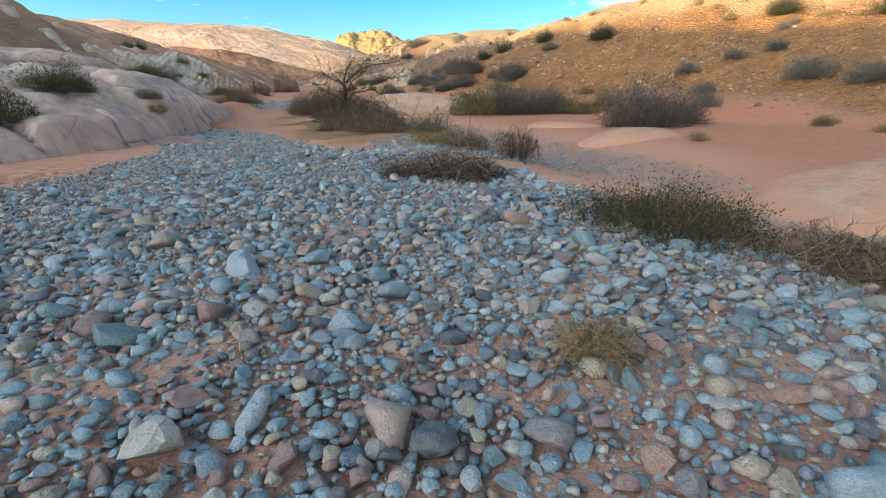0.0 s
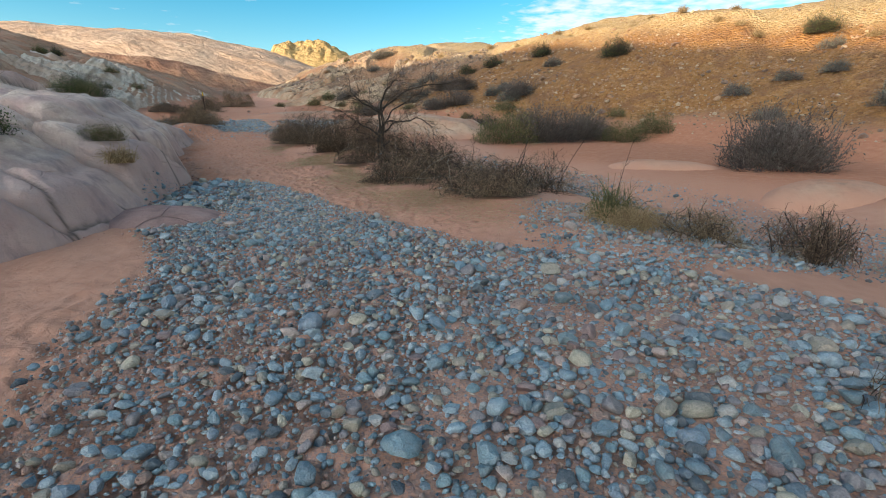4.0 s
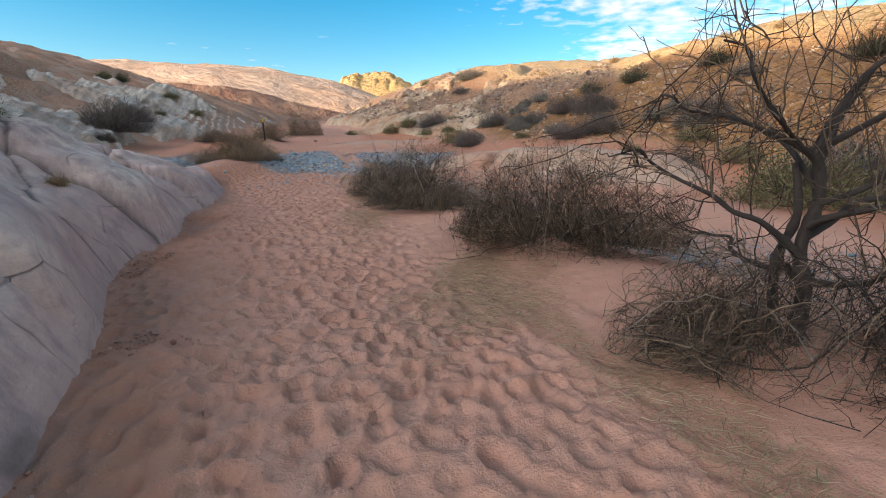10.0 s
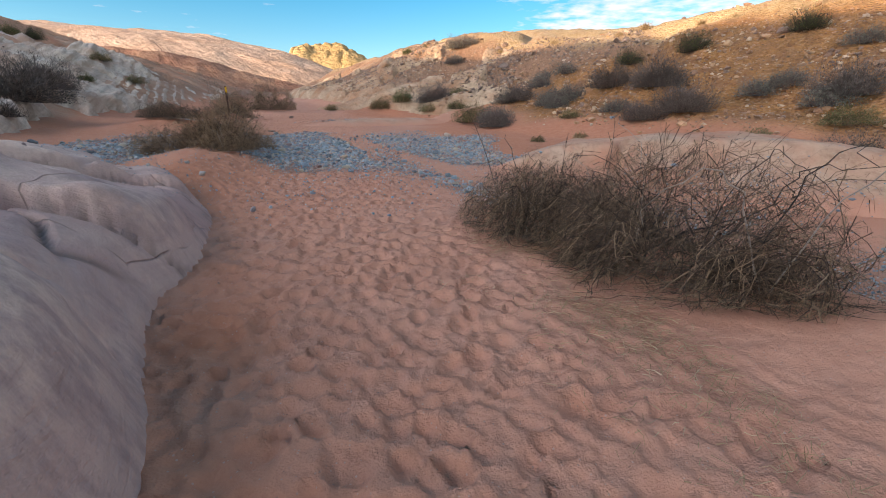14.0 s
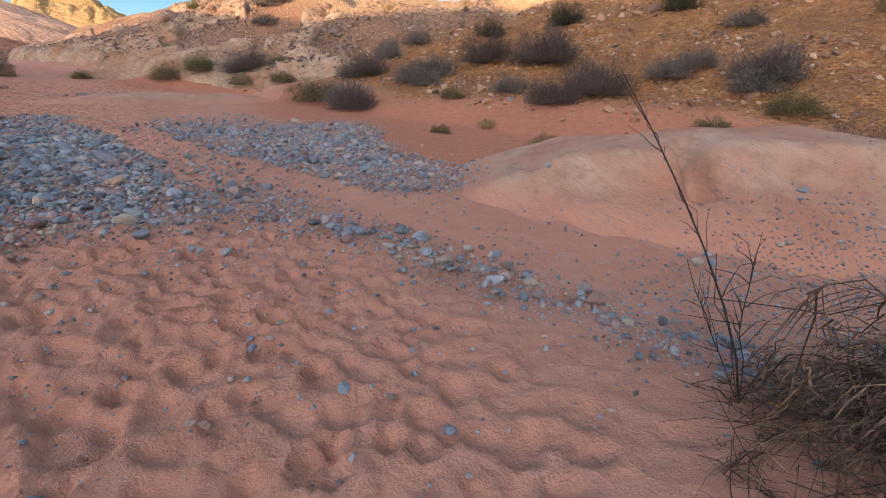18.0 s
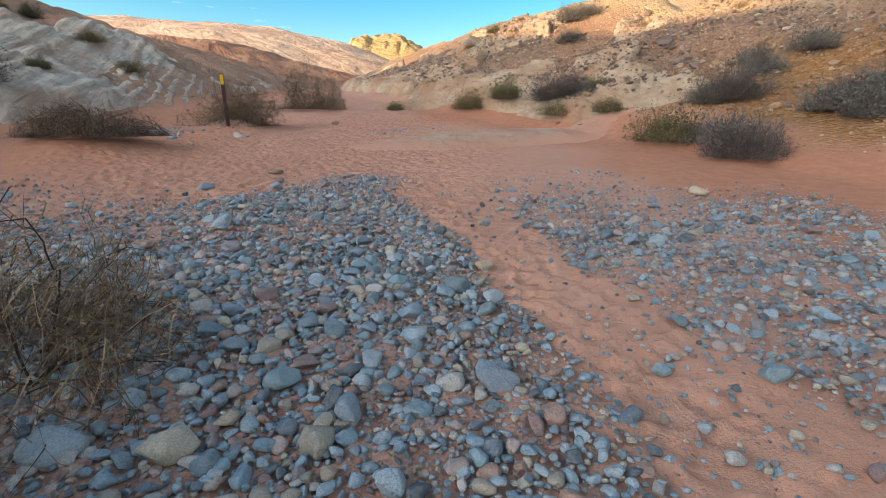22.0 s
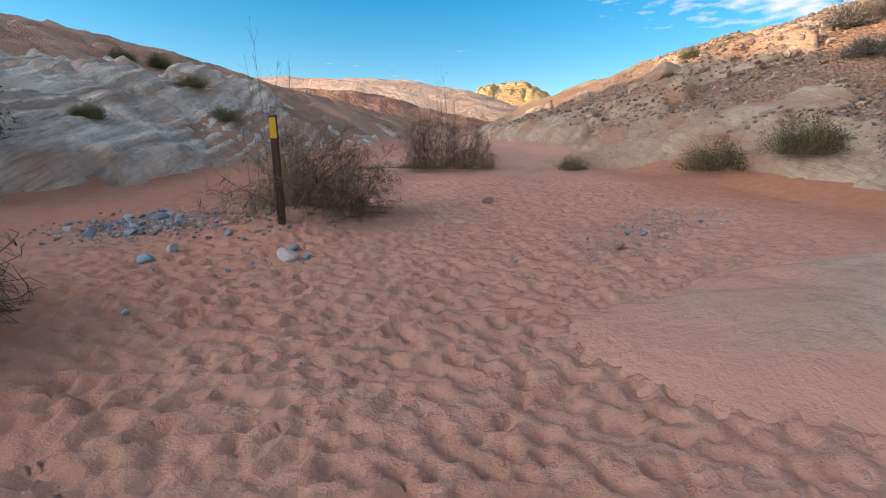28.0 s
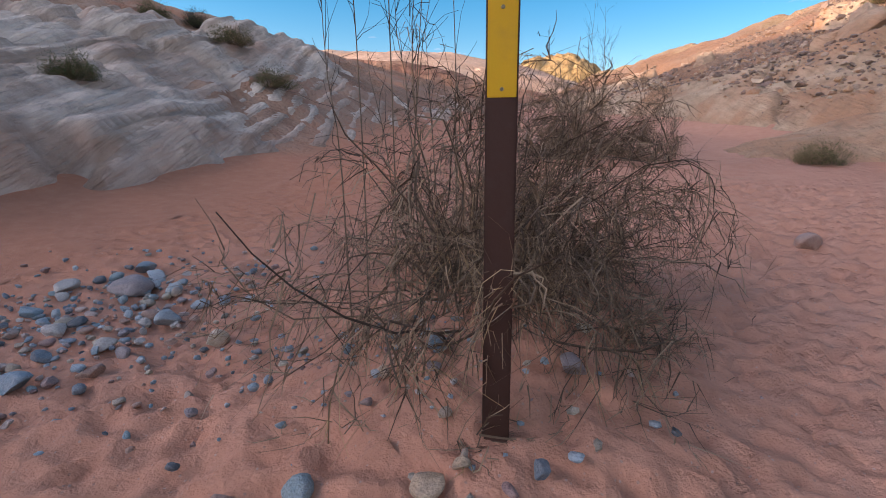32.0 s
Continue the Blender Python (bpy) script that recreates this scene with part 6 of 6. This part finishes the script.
def straw_field(x, y):
    bank = line(y, (5, 9, 12, 16, 20, 23.5, 26), (0.6, -0.4, -1.7, -3.2, -4.9, -6.3, -7.2))
    return np.exp(-((x - bank + line(y, (10, 13, 16, 19, 22), (0.7, 1.0, 1.4, 0.9, 0.9))) / 0.75) ** 2) * ramp(y, 9.5, 11.5) * (1 - ramp(y, 22.5, 24)) * ramp(fbm(x, y, 251, 3), -0.3, 0.3)


def straw_litter():
    rng = np.random.default_rng(81)
    x, y = strew(rng, straw_field, -9, 3, 9, 25, 0.0185)
    n = len(x)
    turn, long = rng.uniform(0, 6.283, n), rng.uniform(0.03, 0.13, n)
    a = np.stack([x, y, stand(x, y) + 0.012], 1)
    way = np.stack([np.cos(turn), np.sin(turn), rng.uniform(-0.02, 0.10, n)], 1) * long[:, None]
    p = np.stack([a, a + way * 0.5 + rng.normal(0, 0.006, (n, 3)), a + way], 1)
    ob = new("straw_litter", mesh_of("straw_litter", *strips(p, rng.uniform(0.0015, 0.003, n)), LITTER))
    tagged(ob, "trampled straw and broken twigs strewn over the sand bank", "litter", kind="stuff")


straw_litter()


def sand_clods():
    rng = np.random.default_rng(83)
    along = lambda x, y: np.exp(-(((x - rock_foot(y) - 0.3) / 0.38) ** 2)) * ramp(y, 9.5, 12) * (1 - ramp(y, 21, 24)) * ramp(fbm(x * 1.7, y * 1.7, 175, 3), 0.12, 0.42) * (rock_top(x, y) < land(x, y, False) + 0.01)
    x, y = strew(rng, along, -11.5, -5.3, 9, 24, 0.032)
    ob = new("sand_clods", mesh_of("sand_clods", *pile(rng, x, y, 0.012 * np.exp(rng.normal(0, 0.5, x.size)), 1), CLODS, False))
    tagged(ob, "crumbled clods of dark red sand crust at the foot of the rock", "sand", kind="stuff")


sand_clods()


def single_stone(x, y, size, material, seed, label, flat=1.0):
    rng = np.random.default_rng(seed)
    p = stone_shapes(rng, 1, 3, 0.025)[0]
    ob = new("boulder", mesh_of("boulder", p, ICO[3][1], material))
    ob.matrix_basis = pose(x, y, float(stand(x, y)) + 0.2 * size * flat, 0, 0, seed * 50) @ Matrix.Diagonal((size, size, size * flat, 1))
    tagged(ob, label, "stone")


for x, y, size, seed in ((-9.6, 29.85, 0.12, 1), (-9.8, 32.95, 0.10, 2), (-10.1, 29.2, 0.10, 3), (-6.4, 36.0, 0.17, 4)):
    single_stone(x, y, size, TAN_STONE, seed, "tan sandstone cobble resting on the gravel")
for x, y, size, seed in ((-12.5, 33.95, 0.17, 5), (-13.67, 35.86, 0.13, 6), (-17.24, 41.27, 0.14, 11), (-17.3, 41.7, 0.11, 8), (-19.4, 43.5, 0.16, 9), (-14.3, 46.5, 0.15, 10)):
    single_stone(x, y, size, COBBLES, seed, "smooth grey cobble half sunk in the sand")
for x, y, size, seed in ((-0.33, 37.0, 0.17, 61), (0.37, 34.4, 0.24, 62), (0.1, 34.75, 0.09, 63), (-0.35, 35.55, 0.13, 64), (0.9, 34.2, 0.2, 65)):
    single_stone(x, y, size, COBBLES, seed, "grey boulder lying at the foot of the rubble slope", 0.8)
for x, y, size, seed in ((-2.25, 12.2, 0.05, 66), (-1.95, 11.85, 0.075, 67), (-2.1, 11.98, 0.05, 68), (-1.8, 11.6, 0.06, 69)):
    single_stone(x, y, size, PALE_STONE, seed, "pale stone in the sand at the edge of dead brush", 0.8)
for x, y, size, seed in ((-3.22, 14.52, 0.075, 17), (-3.36, 14.62, 0.055, 18)):
    single_stone(x, y, size, PALE_STONE, seed, "pale stone lying among straw under dead brush")
single_stone(-8.38, 29.56, 0.10, COBBLES, 19, "dark slate cobble lying on the sand")
single_stone(-15.75, 41.75, 0.15, PALE_STONE, 16, "pale pinkish boulder with small cobbles round it")
single_stone(-13.05, 37.02, 0.17, BROWN_STONE, 14, "flat brown sandy stone almost buried in the path", 0.45)
single_stone(-12.77, 36.44, 0.085, BROWN_STONE, 15, "rounded dark brown stone sunk in trodden sand")


def sapling(x, y, high, lean, turn, seed):
    """A few thin bare shoots out of one root."""
    rng = np.random.default_rng(seed)
    root = tagged(new("bare_sapling"), "thin bare dark sapling with a few fine twigs", "sapling")
    p = shoots(rng, 5, high * 0.4, high * 0.5, 7, spread=0.03, arch=0.0, low=0.7, wobble=0.10, fill=0.55)
    p[0] = np.stack([lean * np.linspace(0, 1, 7) ** 1.4, 0.02 * np.sin(np.arange(7.0)), high * np.linspace(0, 1, 7)], 1)
    for k in range(5):
        part("shoot", mesh_of("shoot", *tubes(p[k:k + 1], np.full(1, 0.0075 if k == 0 else 0.0035), 0.0022), BARK), root)
    twigs = side_shoots(rng, p[:3], 34, high * 0.16, 4, 0.5, lo=0.35)
    part("twiggery", mesh_of("twiggery", *tubes(twigs, np.full(34, 0.0028), 0.001), BARK), root)
    return set_down(root, x, y, turn)


sapling(-6.85, 24.85, 1.4, 0.66, 132, 91)
sapling(-5.6, 24.2, 1.5, 0.25, 60, 92)
sapling(-4.9, 23.0, 1.3, 0.2, 130, 93)
sapling(-6.2, 24.3, 1.1, -0.1, 200, 94)
sapling(-1.2, 11.2, 1.0, 0.2, 20, 95)
sapling(0.6, 11.6, 1.1, -0.2, 140, 96)
sapling(-0.9, 12.6, 1.1, 0.45, 10, 97)
sapling(-1.5, 13.2, 0.9, -0.3, 80, 98)
sapling(-0.2, 12.2, 1.2, 0.6, -10, 99)

for x, y, size, seed in ((-16.47, 42.45, 0.041, 21), (-16.3, 42.43, 0.033, 22), (-16.22, 42.52, 0.047, 23), (-16.55, 42.36, 0.061, 24), (-16.12, 42.62, 0.033, 25), (-16.58, 42.6, 0.039, 26), (-16.9, 42.75, 0.050, 27), (-16.75, 42.95, 0.055, 28)):
    single_stone(x, y, size, COBBLES if seed % 3 else TAN_STONE, seed, "small rounded cobble packed round the foot of the trail post")
for x, y, size, seed in ((-15.55, 41.85, 0.06, 41), (-15.62, 41.62, 0.055, 42), (-15.86, 42.05, 0.07, 43), (-15.95, 41.6, 0.04, 44), (-16.02, 41.48, 0.045, 45), (-15.8, 41.5, 0.03, 46), (-15.5, 41.65, 0.03, 47), (-16.1, 41.2, 0.05, 48), (-15.9, 41.35, 0.025, 49), (-16.35, 41.9, 0.035, 50), (-16.1, 41.0, 0.04, 51), (-15.7, 41.2, 0.03, 52)):
    single_stone(x, y, size, COBBLES, seed, "small blue-grey cobble beside a pale boulder")
for x, y, size, seed in ((-9.4, 60.2, 0.9, 31), (-9.9, 60.9, 0.7, 32), (-8.8, 61.4, 1.0, 33)):
    single_stone(x, y, size, TAN_ROCK, seed, "rounded tan sandstone boulder on the scree slope")
